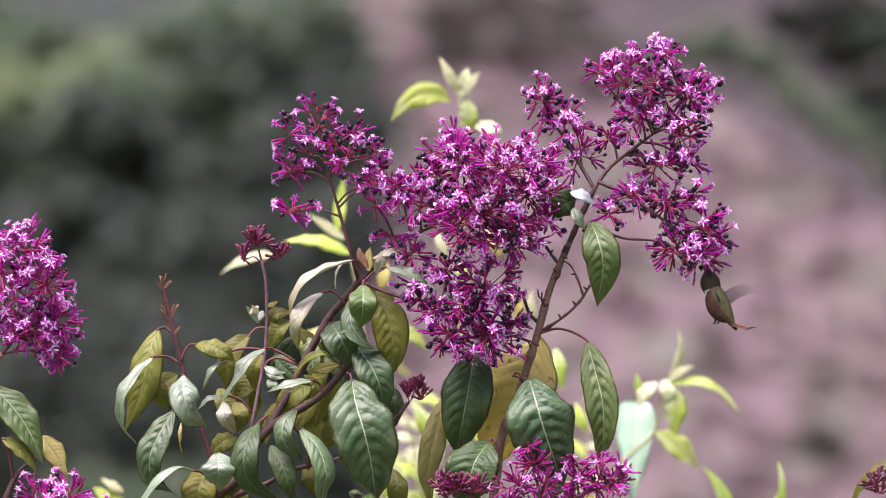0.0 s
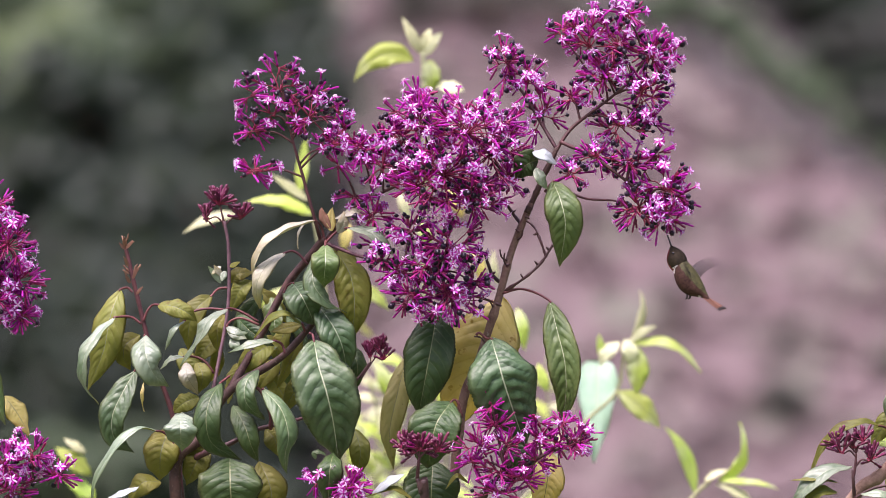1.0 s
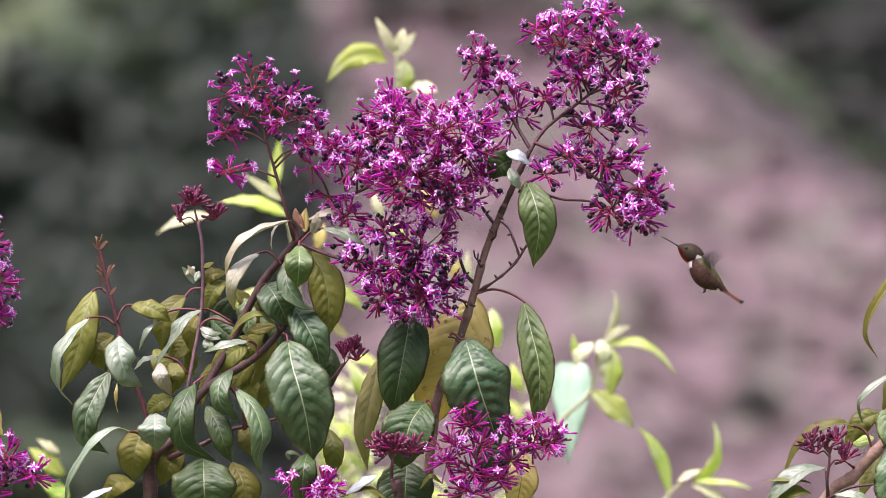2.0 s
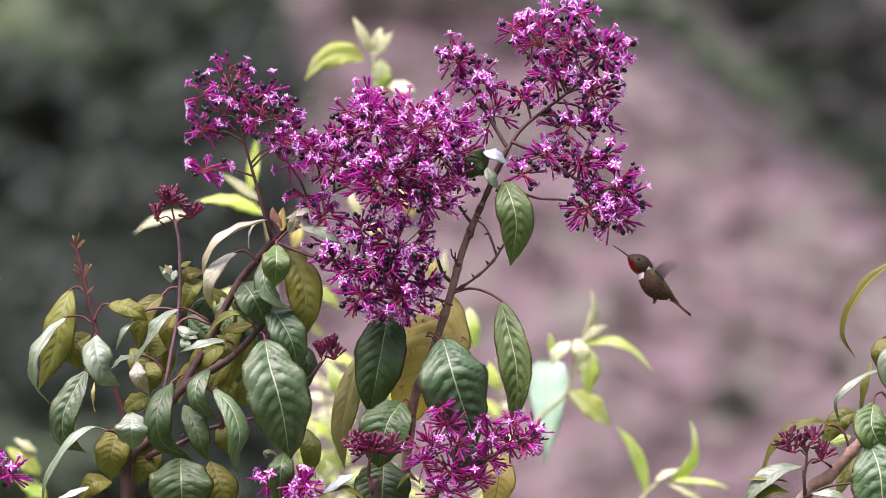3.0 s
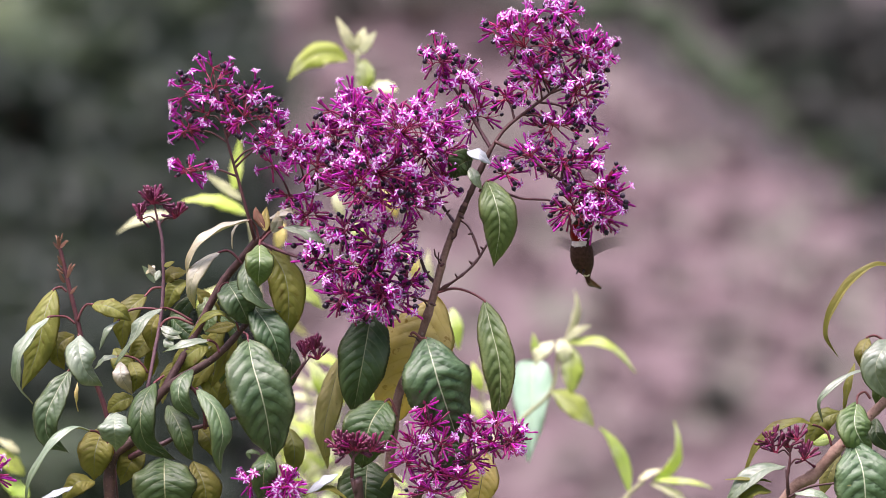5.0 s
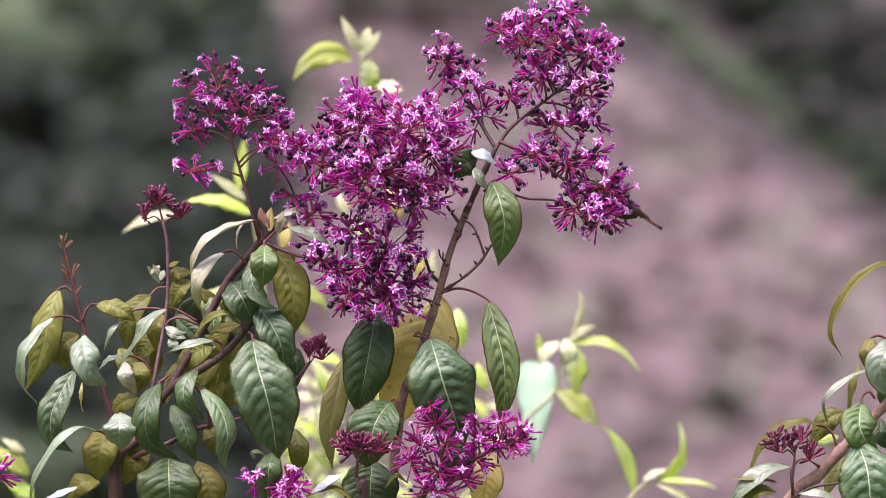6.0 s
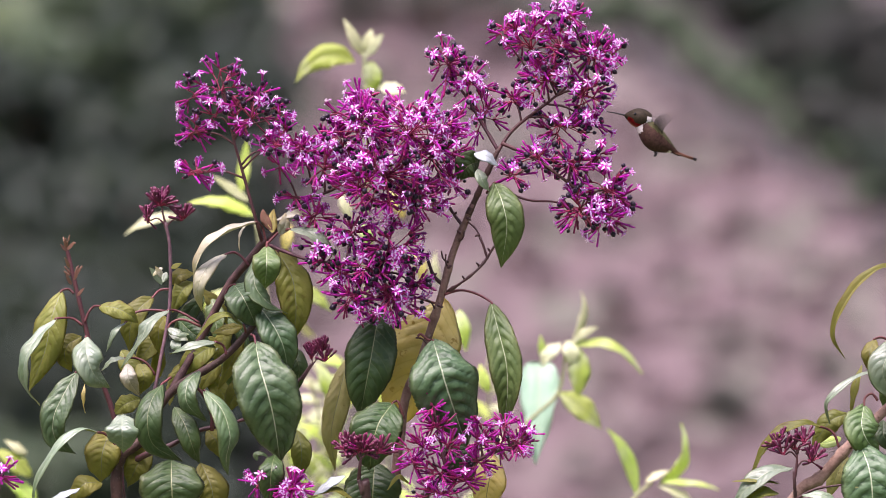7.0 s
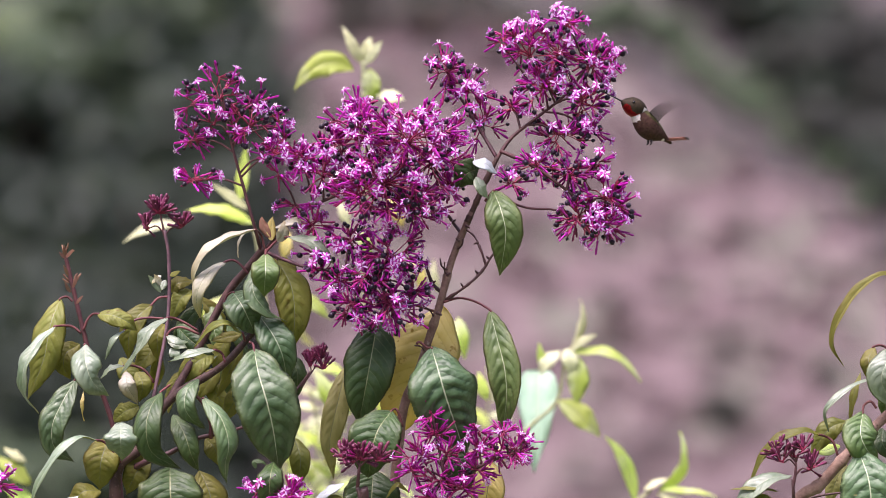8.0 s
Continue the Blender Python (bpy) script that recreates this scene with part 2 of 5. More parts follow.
def stem(parent, points, r0, r1, material=BARK, name="stem", label="", knots=0.12, sides=10):
    path = smooth_path(points, 8)
    bm = bmesh.new()
    add_tube(bm, path, r0, r1, sides, 0, knots, path[0])
    return part(name, bm, material, parent, label, path[0])


LEAF_RANDOM = random.Random(5)


def leaf(parent, base, tip, width, shade="green", face=(0, -1, 0.35), bow=0.0, fold=0.25, curl=0.2, petiole=None, quilt=1.0, rib=None, name="leaf", label="", twist=0.0, mid=None, face_tip=None, taper=0.44, via=None, plump=None):
    """A leaf blade from base to tip (grid x, grid y, depth), with a raised pale midrib, quilted side veins and a second face below.
    face: where its upper side looks (face_tip: at the tip); mid: a point of the midrib half way, else bow says how far it arches; via: points that the midrib runs through between base and tip; fold: its V along the rib."""
    rnd = LEAF_RANDOM
    b, t = at(*base), at(*tip)
    length, half = (t - b).length, width * 0.00044 / 2
    face = Vector(face).normalized()
    face_tip = Vector(face_tip).normalized() if face_tip else face
    run = (t - b).normalized()
    middle = (at(*mid) if mid else b.lerp(t, 0.5) + (face - run * face.dot(run)).normalized() * bow * length) - b
    bend = 2 * middle - (t - b) / 2
    rows, cols = 66, 7
    spine = None
    if via:
        run_of = smooth_path([b] + [at(*p) for p in via] + [t], 12)
        reach = [0.0]
        for p, q in zip(run_of, run_of[1:]):
            reach.append(reach[-1] + (q - p).length)
        spine, k = [], 0
        for i in range(rows + 1):
            goal = reach[-1] * i / rows
            while k < len(reach) - 2 and reach[k + 1] < goal:
                k += 1
            spine.append(run_of[k].lerp(run_of[k + 1], (goal - reach[k]) / max(1e-9, reach[k + 1] - reach[k])) - b)
        bend = spine[6]
    seed = rnd.uniform(0, 50)
    lean = 0.0 if via else rnd.uniform(-0.05, 0.05) * length
    twist += rnd.uniform(-0.2, 0.2) if via else rnd.uniform(-0.4, 0.4)
    arch = rnd.uniform(0.15, 0.5)
    plump = plump or (0.86 if via else rnd.uniform(0.78, 0.92))
    bm = bmesh.new()
    share_of, side_of, ribs_of, margin_of, along_of = [bm.verts.layers.float.new(key) for key in ("length_share", "width_share", "ribbing", "margin", "along")]
    top, under = [], []
    for i in range(rows + 1):
        s = i / rows
        outline = max(0.0, math.sin(math.pi * s ** plump)) ** 0.84 * (1 - taper * s ** 3) * 1.08
        if s > 0.88:
            outline = max(outline * (1 - 0.45 * (s - 0.88) / 0.12), 0.14 * (1 - s) / 0.12)
        w = half * outline * 1.05 + (0.0004 if 0 < i < rows else 0.0002)
        way = (spine[min(rows, i + 2)] - spine[max(0, i - 2)]).normalized() if spine else ((1 - s) * bend + s * (t - b - bend)).normalized()
        look_to = face.lerp(face_tip, s)
        side = way.cross(look_to).normalized()
        up = side.cross(way).normalized()
        centre = (spine[i] if spine else 2 * s * (1 - s) * bend + s * s * (t - b)) - up * (0 if spine else 1) * (curl * s ** 4 * length * 0.12) + side * (lean * math.sin(math.pi * s))
        turn = twist * s
        sd = side * math.cos(turn) + up * math.sin(turn)
        fc = up * math.cos(turn) - side * math.sin(turn)
        t_row, u_row = [], []
        for j in range(-cols, cols + 1):
            q = j / cols
            x = (0.020 * (1 if q > 0 else -1) if abs(j) == 1 else q)
            a = abs(x)
            edge = 1 + a * (0.014 * (1 if i % 2 else -1) + 0.045 * noise.noise(Vector((s * 14, q * 2, seed))) + 0.05 * noise.noise(Vector((s * 3, q, seed + 3))))
            vein = abs(((s - 0.22 * a ** 1.35) * 10 + 0.17 + 0.3 * (x > 0)) % 1 - 0.5) * 2
            shape = min(1, outline * 1.4)
            lift = fold * a * w - arch * a * a * w
            lift += quilt * half * 0.145 * (0.55 - vein ** 2.6) * (a > 0.06) * (1 - a * 0.8) * shape
            lift += half * (0.22 if via else 0.36) * noise.noise(Vector((s * 2.6, x * 1.1, seed))) * a + half * 0.12 * math.sin(s * (15 + seed * 0.2) + seed * 3 + x) * a ** 3 * shape
            p = centre + sd * (x * w * edge) + fc * lift
            t_row.append(bm.verts.new(p))
            t_row[-1][share_of], t_row[-1][side_of], t_row[-1][ribs_of] = s, x, min(1.0, max(0.15, (width - 15) / 60))
            t_row[-1][along_of] = max(0.0, s - 0.3 + 0.25 * noise.noise(Vector((s * 4, x * 2, seed + 9))))
            t_row[-1][margin_of] = max(a ** 7, max(0.0, (s - 0.8) / 0.2) ** 2)
            u_row.append(t_row[-1] if abs(j) == cols or i in (0, rows) else bm.verts.new(p - fc * (0.0006 if abs(j) <= 1 else 0.00025)))
        top.append(t_row), under.append(u_row)
    for i in range(rows):
        for j in range(2 * cols):
            quad = [top[i][j], top[i][j + 1], top[i + 1][j + 1], top[i + 1][j]]
            f = bm.faces.new(quad)
            f.material_index = 1 if j in (cols - 1, cols) else 0
            low = [under[i][j], under[i + 1][j], under[i + 1][j + 1], under[i][j + 1]]
            if bm.faces.get(low) is None:
                bm.faces.new(low).material_index = 2
    rib = rib or (RIB if shade in ("green", "teal", "pale", "mint") else RIB_DARK)
    back = LEAF[shade] if shade in ("lime", "cream", "mint", "blush", "yellow", "silver") else LEAF_BACK
    ob = part(name, bm, [LEAF[shade], rib, back], parent, label, b)
    if petiole:
        p0 = at(*petiole)
        knee = p0.lerp(b, 0.5) + Vector((0, 0, 0.2 * (b - p0).length))
        bm = bmesh.new()
        path = smooth_path([p0, knee, b, b + bend.normalized() * 0.004], 5)
        add_tube(bm, path, 0.0013, 0.0010, 6, 0, 0.0, b)
        part("petiole", bm, PETIOLE if shade not in ("lime", "cream", "mint") else TWIG_LIME, ob, "", b)
    return ob


def blade(parent, points, width, shade="green", d=0.0, bulge=0.02, face=(0, -0.65, 0.75), face_tip=(0, -1, 0.1), stalk=None, **k):
    """A drooping leaf whose midrib runs through grid points, at depth d, its middle bulge metres nearer; stalk: grid points of its petiole, from the twig on."""
    n = len(points) - 1
    p = [(x, y, d - bulge * math.sin(math.pi * i / n)) for i, (x, y) in enumerate(points)]
    ob = leaf(parent, p[0], p[-1], width, shade, face, via=p[1:-1], face_tip=face_tip, **k)
    if stalk:
        b = at(*p[0])
        bm = bmesh.new()
        add_tube(bm, smooth_path([at(x, y, d + 0.008) for x, y in stalk] + [b, at(points[0][0] * 0.9 + points[1][0] * 0.1, points[0][1] * 0.9 + points[1][1] * 0.1, d)], 5), 0.0012, 0.0010, 7, 0, 0.0, b)
        part("petiole", bm, PETIOLE, ob, "", b)
    return ob


# ---- flowers, buds and berries (each stands at its pedicel and points along z)
def mesh_of(name, bm, materials):
    me = bpy.data.meshes.new(name)
    bm.to_mesh(me)
    bm.free()
    for m in materials:
        me.materials.append(m)
    me.polygons.foreach_set("use_smooth", [True] * len(me.polygons))
    return me


def flower_mesh(k, length, spread, petal):
    rnd = random.Random(k)
    bm = bmesh.new()
    add_lathe(bm, [(0, 0.0006), (0.0012, 0.0011), (0.0026, 0.0010), (0.0036, 0.0007), (length * 0.6, 0.0008), (length, 0.0012)], 6, 0, "z")
    for ring, (mat, size, lift) in enumerate(((0, petal * 0.8, 0.9), (1, petal, 1.1))):
        for i in range(4):
            q = math.pi / 2 * (i + 0.5 * ring) + rnd.uniform(-0.12, 0.12)
            out = Vector((math.cos(q), math.sin(q), 0))
            sd = Vector((-math.sin(q), math.cos(q), 0))
            up = spread * rnd.uniform(0.7, 1.2)
            rows = []
            for s, wd in ((0.0, 0.55), (0.4, 1.0), (0.75, 0.7), (1.0, 0.06)):
                c = out * (0.0012 + size * s) + Vector((0, 0, length + size * (up * s - 0.55 * s * s) * lift))
                rows.append([bm.verts.new(c - sd * wd * 0.0009 + Vector((0, 0, 0.0002))), bm.verts.new(c), bm.verts.new(c + sd * wd * 0.0009 + Vector((0, 0, 0.0002)))])
            for a, b in zip(rows, rows[1:]):
                for j in (0, 1):
                    bm.faces.new((a[j], a[j + 1], b[j + 1], b[j])).material_index = mat
    for i in range(4):
        q = math.pi / 2 * i + 0.3
        p = Vector((math.cos(q), math.sin(q), 0))
        add_tube(bm, [p * 0.0006 + Vector((0, 0, length * 0.9)), p * 0.0016 + Vector((0, 0, length + 0.0026))], 0.0002, 0.0003, 3, 2)
    return mesh_of("flower", bm, [TUBE, PETAL, STAMEN])


def bud_mesh(k, length, r):
    bm = bmesh.new()
    add_lathe(bm, [(0, 0.0006), (0.001, 0.0011), (0.0024, 0.0011), (0.0034, 0.0007), (length * 0.6, r * 0.85), (length * 0.82, r), (length * 0.95, r * 0.7), (length, r * 0.15)], 6, 0, "z")
    return mesh_of("flower_bud", bm, [TUBE if k % 2 else BUD])


def berry_mesh(r):
    bm = bmesh.new()
    add_lathe(bm, [(0, 0.0005), (0.0006, r * 0.5), (r * 0.5, r * 0.87), (r, r), (r * 1.5, r * 0.87), (r * 1.9, r * 0.45), (r * 2.0, r * 0.3), (r * 2.15, r * 0.28)], 9, 0, "z")
    return mesh_of("berry", bm, [BERRY])


FLOWERS = [flower_mesh(1, 0.0120, 0.5, 0.0042), flower_mesh(2, 0.0110, 0.2, 0.0048), flower_mesh(3, 0.0135, 0.9, 0.0040), flower_mesh(4, 0.0115, 0.3, 0.0045)]
BUDS = [bud_mesh(0, 0.0125, 0.0011), bud_mesh(1, 0.0145, 0.0011), bud_mesh(2, 0.010, 0.0010), bud_mesh(3, 0.0135, 0.0012), bud_mesh(4, 0.0075, 0.0010), bud_mesh(5, 0.0125, 0.0010)]
def young(k, length, r):
    me = bud_mesh(k, length, r)
    me.materials[0] = YOUNG_BUD
    return me


YOUNG = [young(0, 0.0105, 0.0015), young(1, 0.0085, 0.0013), young(2, 0.012, 0.0015)]
DRY = [young(1, 0.0075, 0.0009), young(2, 0.0065, 0.0008)]
for me in DRY:
    me.materials[0] = LEAF["withered"]
BERRIES = [berry_mesh(0.0024), berry_mesh(0.0027), berry_mesh(0.0019)]


def panicle(parent, route, lobes, mix=(0.36, 0.44, 0.20), seed=1, label="", r0=0.0018, stalk=STALK, lift=0.25, buds=BUDS, density=1.3, scale=1.0):
    """A branched flower head: a rachis along route, then branches out to each lobe (grid x, y, depth, half width, half height, half depth, number),
    ending in little cymes of open flowers, buds and berries."""
    rnd = random.Random(seed)
    route = [at(*p) for p in route]
    origin = route[0]
    bm = bmesh.new()
    rachis = smooth_path(route, 8)
    add_tube(bm, rachis, r0, r0 * 0.55, 7, 1, 0.1, origin)
    ends = []
    for gx, gy, d, rx, ry, rd, n in lobes:
        c = at(gx, gy, d)
        rad = Vector((rx * 1.1, rd * 1.2, ry * 1.1)) * 0.0005
        low = c - Vector((0, 0, rad.z * 0.55))
        start = min(rachis, key=lambda p: (p - low).length + 0.6 * max(0, p.z - low.z))
        hub = c.lerp(start, 0.22)
        add_tube(bm, smooth_path([start, start.lerp(hub, 0.5) + Vector((0, 0, 0.004)), hub], 4), r0 * 0.62, r0 * 0.42, 5, 1, 0.1, origin)
        n = round(n * density * 1.62)
        rays = max(3, round(n / 5.5))
        turn = rnd.uniform(0, 6.28)
        for i in range(rays):
            # rays spread evenly about the hub, each ending in a little fan of flowers
            z = 1 - 2 * (i + 0.5) / rays
            q = turn + 2.39996 * i
            u = Vector((math.sqrt(1 - z * z) * math.cos(q), math.sqrt(1 - z * z) * math.sin(q), z)) + Vector((rnd.uniform(-1, 1), rnd.uniform(-1, 1), rnd.uniform(-1, 1) + lift * (1 if lift < 0.6 else 3))) * 0.3
            u.normalize()
            full = Vector((u.x * rad.x, u.y * rad.y, u.z * rad.z)) * (1.0 + 0.5 * noise.noise(u * 1.7 + Vector((seed, gx, gy))))
            ray = full.length
            node = hub + (c - hub) * 0.6 + full.normalized() * max(0.12 * ray, ray - rnd.uniform(0.017, 0.021))
            add_tube(bm, smooth_path([hub, hub.lerp(node, 0.55) + Vector((rnd.uniform(-1, 1), rnd.uniform(-1, 1), rnd.uniform(0, 1))) * 0.002, node], 3), r0 * 0.40, r0 * 0.30, 4, 0, 0, origin)
            share = n // rays + (1 if i < n % rays else 0)
            for j in range(share):
                way = (full.normalized() + Vector((rnd.gauss(0, 1), rnd.gauss(0, 1), rnd.gauss(0, 1) + (0.5 if lift < 0.6 else 1.3) * lift)) * 0.42).normalized()
                kind = rnd.random()
                reach = rnd.uniform(0.006, 0.013) if kind > mix[0] + mix[1] else rnd.uniform(0.001, 0.007)
                foot = node + way * reach
                add_tube(bm, smooth_path([node, node.lerp(foot, 0.6) + u * 0.0008, foot], 2), 0.00066, 0.00052, 4, 0, 0, origin)
                ends.append((foot, way, kind))
    body = part("flower_panicle", bm, [stalk, RACHIS if stalk == STALK else TWIG], parent, label, origin)
    for foot, way, kind in ends:
        spin = Matrix.Rotation(rnd.uniform(0, 6.28), 4, "Z")
        m = Matrix.Translation(foot) @ way.to_track_quat("Z", "Y").to_matrix().to_4x4() @ spin
        k = rnd.uniform(0.82, 1.10) * scale
        m = m @ Matrix.Diagonal((k, k, k, 1))
        if kind < mix[0] * 0.85:
            part("flower", rnd.choice(FLOWERS), None, body, "", m)
        elif kind < mix[0] + mix[1]:
            part("flower_bud", rnd.choice(buds), None, body, "", m)
        else:
            part("berry", rnd.choice(BERRIES), None, body, "", m)
    return body

# ---------------------------------------------------------------- the valley and the far bank
SOIL = surface("bare_soil", (0.087, 0.063, 0.064), (0.138, 0.101, 0.104), 1.1, 0.95, 0.4, 0, None, (0.100, 0.102, 0.080), 0, spots=(1.3, 0.46, 0.64))
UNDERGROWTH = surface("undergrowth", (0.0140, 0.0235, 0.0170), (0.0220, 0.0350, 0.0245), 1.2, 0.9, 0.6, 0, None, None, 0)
FAR_WOOD = surface("far_wood_floor", (0.022, 0.021, 0.020), (0.058, 0.047, 0.047), 0.3, 0.95, 0.6, 0, None, None, 0)
GRASS = surface("meadow", (0.05, 0.075, 0.025), (0.11, 0.13, 0.05), 1.5, 0.9, 0.5, 0, None, None, 0)


def ridge(x):
    return min(24.0, 4.05 - 0.78 * (x - 2.53)) + 0.25 * noise.noise(Vector((x * 0.9, 3.1, 0)))


def height(x, y):
    """The ground's height, and which of its covers lies there."""
    near = 0.0 if y < 8 else -12 * min(1, (y - 8) / 26) ** 1.3
    bank = -1.5 + (y - 58) * 0.9
    zr = ridge(x)
    yr = 58 + (zr + 1.5) / 0.9
    spur = bank if y < yr else zr - 0.7 * (y - yr)
    far = -12 + (y - 92) * 0.8 if y < 200 else 74.4 + (y - 200) * 0.12
    h = max(near, spur, far)
    rough = 0.07 * noise.noise(Vector((x * 0.8, y * 0.8, 0))) + 0.05 * noise.noise(Vector((x * 3, y * 3, 5)))
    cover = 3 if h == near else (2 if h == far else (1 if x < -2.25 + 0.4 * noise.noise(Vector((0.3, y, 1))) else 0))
    return h + rough * (0.15 if y < 8 else 1.0), cover


def lay_ground():
    xs = [-900, -500, -250, -120, -60, -30, -18, -12] + [-9 + 0.3 * i for i in range(61)] + [12, 18, 30, 60, 120, 250, 500, 900]
    ys = [-600, -200, -60, -20, -5, 0, 2, 3, 4, 5, 6, 7, 8, 10, 13, 17, 22, 28, 34, 42, 48, 52] + [55 + 0.3 * i for i in range(50)] + [71, 74, 78, 84, 90] + [92 + 2 * i for i in range(20)] + [140, 160, 180, 200, 300, 600, 1200, 3000]
    verts, faces, covers = [], [], []
    for y in ys:
        for x in xs:
            verts.append((x, y, height(x, y)[0]))
    w = len(xs)
    for j in range(len(ys) - 1):
        for i in range(w - 1):
            faces.append((j * w + i, j * w + i + 1, j * w + w + i + 1, j * w + w + i))
            covers.append(height((xs[i] + xs[i + 1]) / 2, (ys[j] + ys[j + 1]) / 2)[1])
    me = bpy.data.meshes.new("ground")
    me.from_pydata(verts, [], faces)
    for m in (SOIL, UNDERGROWTH, FAR_WOOD, GRASS):
        me.materials.append(m)
    me.polygons.foreach_set("material_index", covers)
    me.polygons.foreach_set("use_smooth", [True] * len(faces))
    return tagged(new("ground", me), "steep valley side of bare pinkish soil and undergrowth", "ground", kind="structure")


lay_ground()


def foliage(name, shade, light, pass_colour):
    return surface(name, shade, light, 2.0, 0.6, 0.0, 0.3, pass_colour, None, 0)


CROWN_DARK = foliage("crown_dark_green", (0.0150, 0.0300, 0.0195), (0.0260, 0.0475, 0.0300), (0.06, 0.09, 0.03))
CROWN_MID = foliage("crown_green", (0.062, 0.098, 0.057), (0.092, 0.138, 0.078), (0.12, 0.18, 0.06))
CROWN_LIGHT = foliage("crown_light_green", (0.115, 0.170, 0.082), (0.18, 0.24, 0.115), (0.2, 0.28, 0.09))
GULLY = foliage("crown_dull_green", (0.026, 0.033, 0.028), (0.052, 0.060, 0.049), (0.08, 0.09, 0.05))
SCRUB = foliage("scrub_grey_green", (0.06, 0.065, 0.052), (0.105, 0.105, 0.088), (0.1, 0.1, 0.06))
RIDGE_GREEN = foliage("ridge_green", (0.100, 0.155, 0.088), (0.165, 0.235, 0.135), (0.12, 0.17, 0.07))


def leaf_cloud(rnd, blobs, size):
    """Many small leaves in overlapping uneven clumps: (centre, half extents, number)."""
    verts, faces = [], []
    for c, r, n in blobs:
        for i in range(n):
            u = Vector((rnd.gauss(0, 1), rnd.gauss(0, 1), rnd.gauss(0, 1))).normalized() * rnd.uniform(0.35, 1.0)
            p = c + Vector((u.x * r[0], u.y * r[1], u.z * r[2]))
            a = Vector((rnd.gauss(0, 1), rnd.gauss(0, 1), rnd.gauss(0, 1))).normalized()
            b = a.orthogonal().normalized() * size * rnd.uniform(0.4, 0.7)
            a = a * size * rnd.uniform(0.7, 1.4)
            k = len(verts)
            verts += [p - a, p - a * 0.1 + b, p + a, p - a * 0.1 - b]
            faces.append((k, k + 1, k + 2, k + 3))
    me = bpy.data.meshes.new("crown")
    me.from_pydata(verts, [], faces)
    return me


def bank_point(gx, gy):
    """Where the line of sight over the grid point meets the far ground."""
    d = (at(gx, gy) - Vector((0, 0, EYE))).normalized()
    s = 45.0
    while s < 400:
        p = Vector((0, 0, EYE)) + d * s
        if p.z < height(p.x, p.y)[0]:
            return p
        s += 0.1
    return Vector((0, 0, EYE)) + d * 120


def far_plant(name, gx, gy, rx, ry, mat, seed, label, category, n=320, size=0.11, trunk=True, group=""):
    """A tree or bush on the bank, about rx wide and ry high (metres, half), its crown's middle in line with the grid point."""
    rnd = random.Random(seed)
    p = bank_point(gx, gy) + Vector((0, -rx * 0.7, 0))
    foot = Vector((p.x, p.y, 0))
    foot.z = height(foot.x, foot.y)[0] - 0.1
    top = thing(name, foot, label, category, group)
    blobs = [(p + Vector((rnd.uniform(-0.6, 0.6) * rx, rnd.uniform(-0.5, 0.5) * rx, rnd.uniform(-0.6, 0.6) * ry)), (rx * rnd.uniform(0.35, 0.65), rx * 0.5, ry * rnd.uniform(0.3, 0.55)), n // 6) for i in range(6)]
    bm = bmesh.new()
    add_tube(bm, smooth_path([foot, foot.lerp(p, 0.5) + Vector((0.05 * rx, 0, 0)), p], 4), 0.10 * rx + 0.02, 0.03 * rx, 7, 0, 0.1, foot)
    for c, r, k in blobs:
        add_tube(bm, [foot.lerp(p, 0.6), foot.lerp(c, 0.85), c], 0.04 * rx, 0.01, 5, 0, 0, foot)
    part("trunk", bm, BARK, top, "", foot)
    me = leaf_cloud(rnd, blobs, size)
    me.materials.append(mat)
    crown = part("crown", me, None, top)
    return top


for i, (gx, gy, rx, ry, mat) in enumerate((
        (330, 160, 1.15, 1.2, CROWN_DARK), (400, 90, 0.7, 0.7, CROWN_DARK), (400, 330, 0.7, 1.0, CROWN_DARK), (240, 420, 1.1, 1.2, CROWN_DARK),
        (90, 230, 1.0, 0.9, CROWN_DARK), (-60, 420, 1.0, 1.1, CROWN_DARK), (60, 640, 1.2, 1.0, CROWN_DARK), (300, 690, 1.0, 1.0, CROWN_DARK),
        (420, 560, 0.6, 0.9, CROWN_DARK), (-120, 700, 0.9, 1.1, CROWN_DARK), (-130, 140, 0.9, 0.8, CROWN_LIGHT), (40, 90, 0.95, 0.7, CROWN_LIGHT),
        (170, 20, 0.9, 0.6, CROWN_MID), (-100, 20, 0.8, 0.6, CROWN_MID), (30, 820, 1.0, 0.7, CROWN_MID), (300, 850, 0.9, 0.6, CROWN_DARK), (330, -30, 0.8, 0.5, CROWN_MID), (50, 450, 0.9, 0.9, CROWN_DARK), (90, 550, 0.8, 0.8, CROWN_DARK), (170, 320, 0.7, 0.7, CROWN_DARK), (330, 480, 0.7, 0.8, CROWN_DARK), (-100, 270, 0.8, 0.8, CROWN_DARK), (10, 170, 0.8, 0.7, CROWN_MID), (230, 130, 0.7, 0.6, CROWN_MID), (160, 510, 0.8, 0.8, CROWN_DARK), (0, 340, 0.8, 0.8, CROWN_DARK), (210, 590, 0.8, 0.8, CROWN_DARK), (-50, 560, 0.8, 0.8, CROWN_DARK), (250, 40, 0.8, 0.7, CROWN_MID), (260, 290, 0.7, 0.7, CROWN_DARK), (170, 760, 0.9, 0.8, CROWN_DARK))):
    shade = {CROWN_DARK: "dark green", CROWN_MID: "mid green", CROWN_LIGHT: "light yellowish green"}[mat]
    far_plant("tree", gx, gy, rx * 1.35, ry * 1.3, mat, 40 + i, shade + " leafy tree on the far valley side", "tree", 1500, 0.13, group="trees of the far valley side")
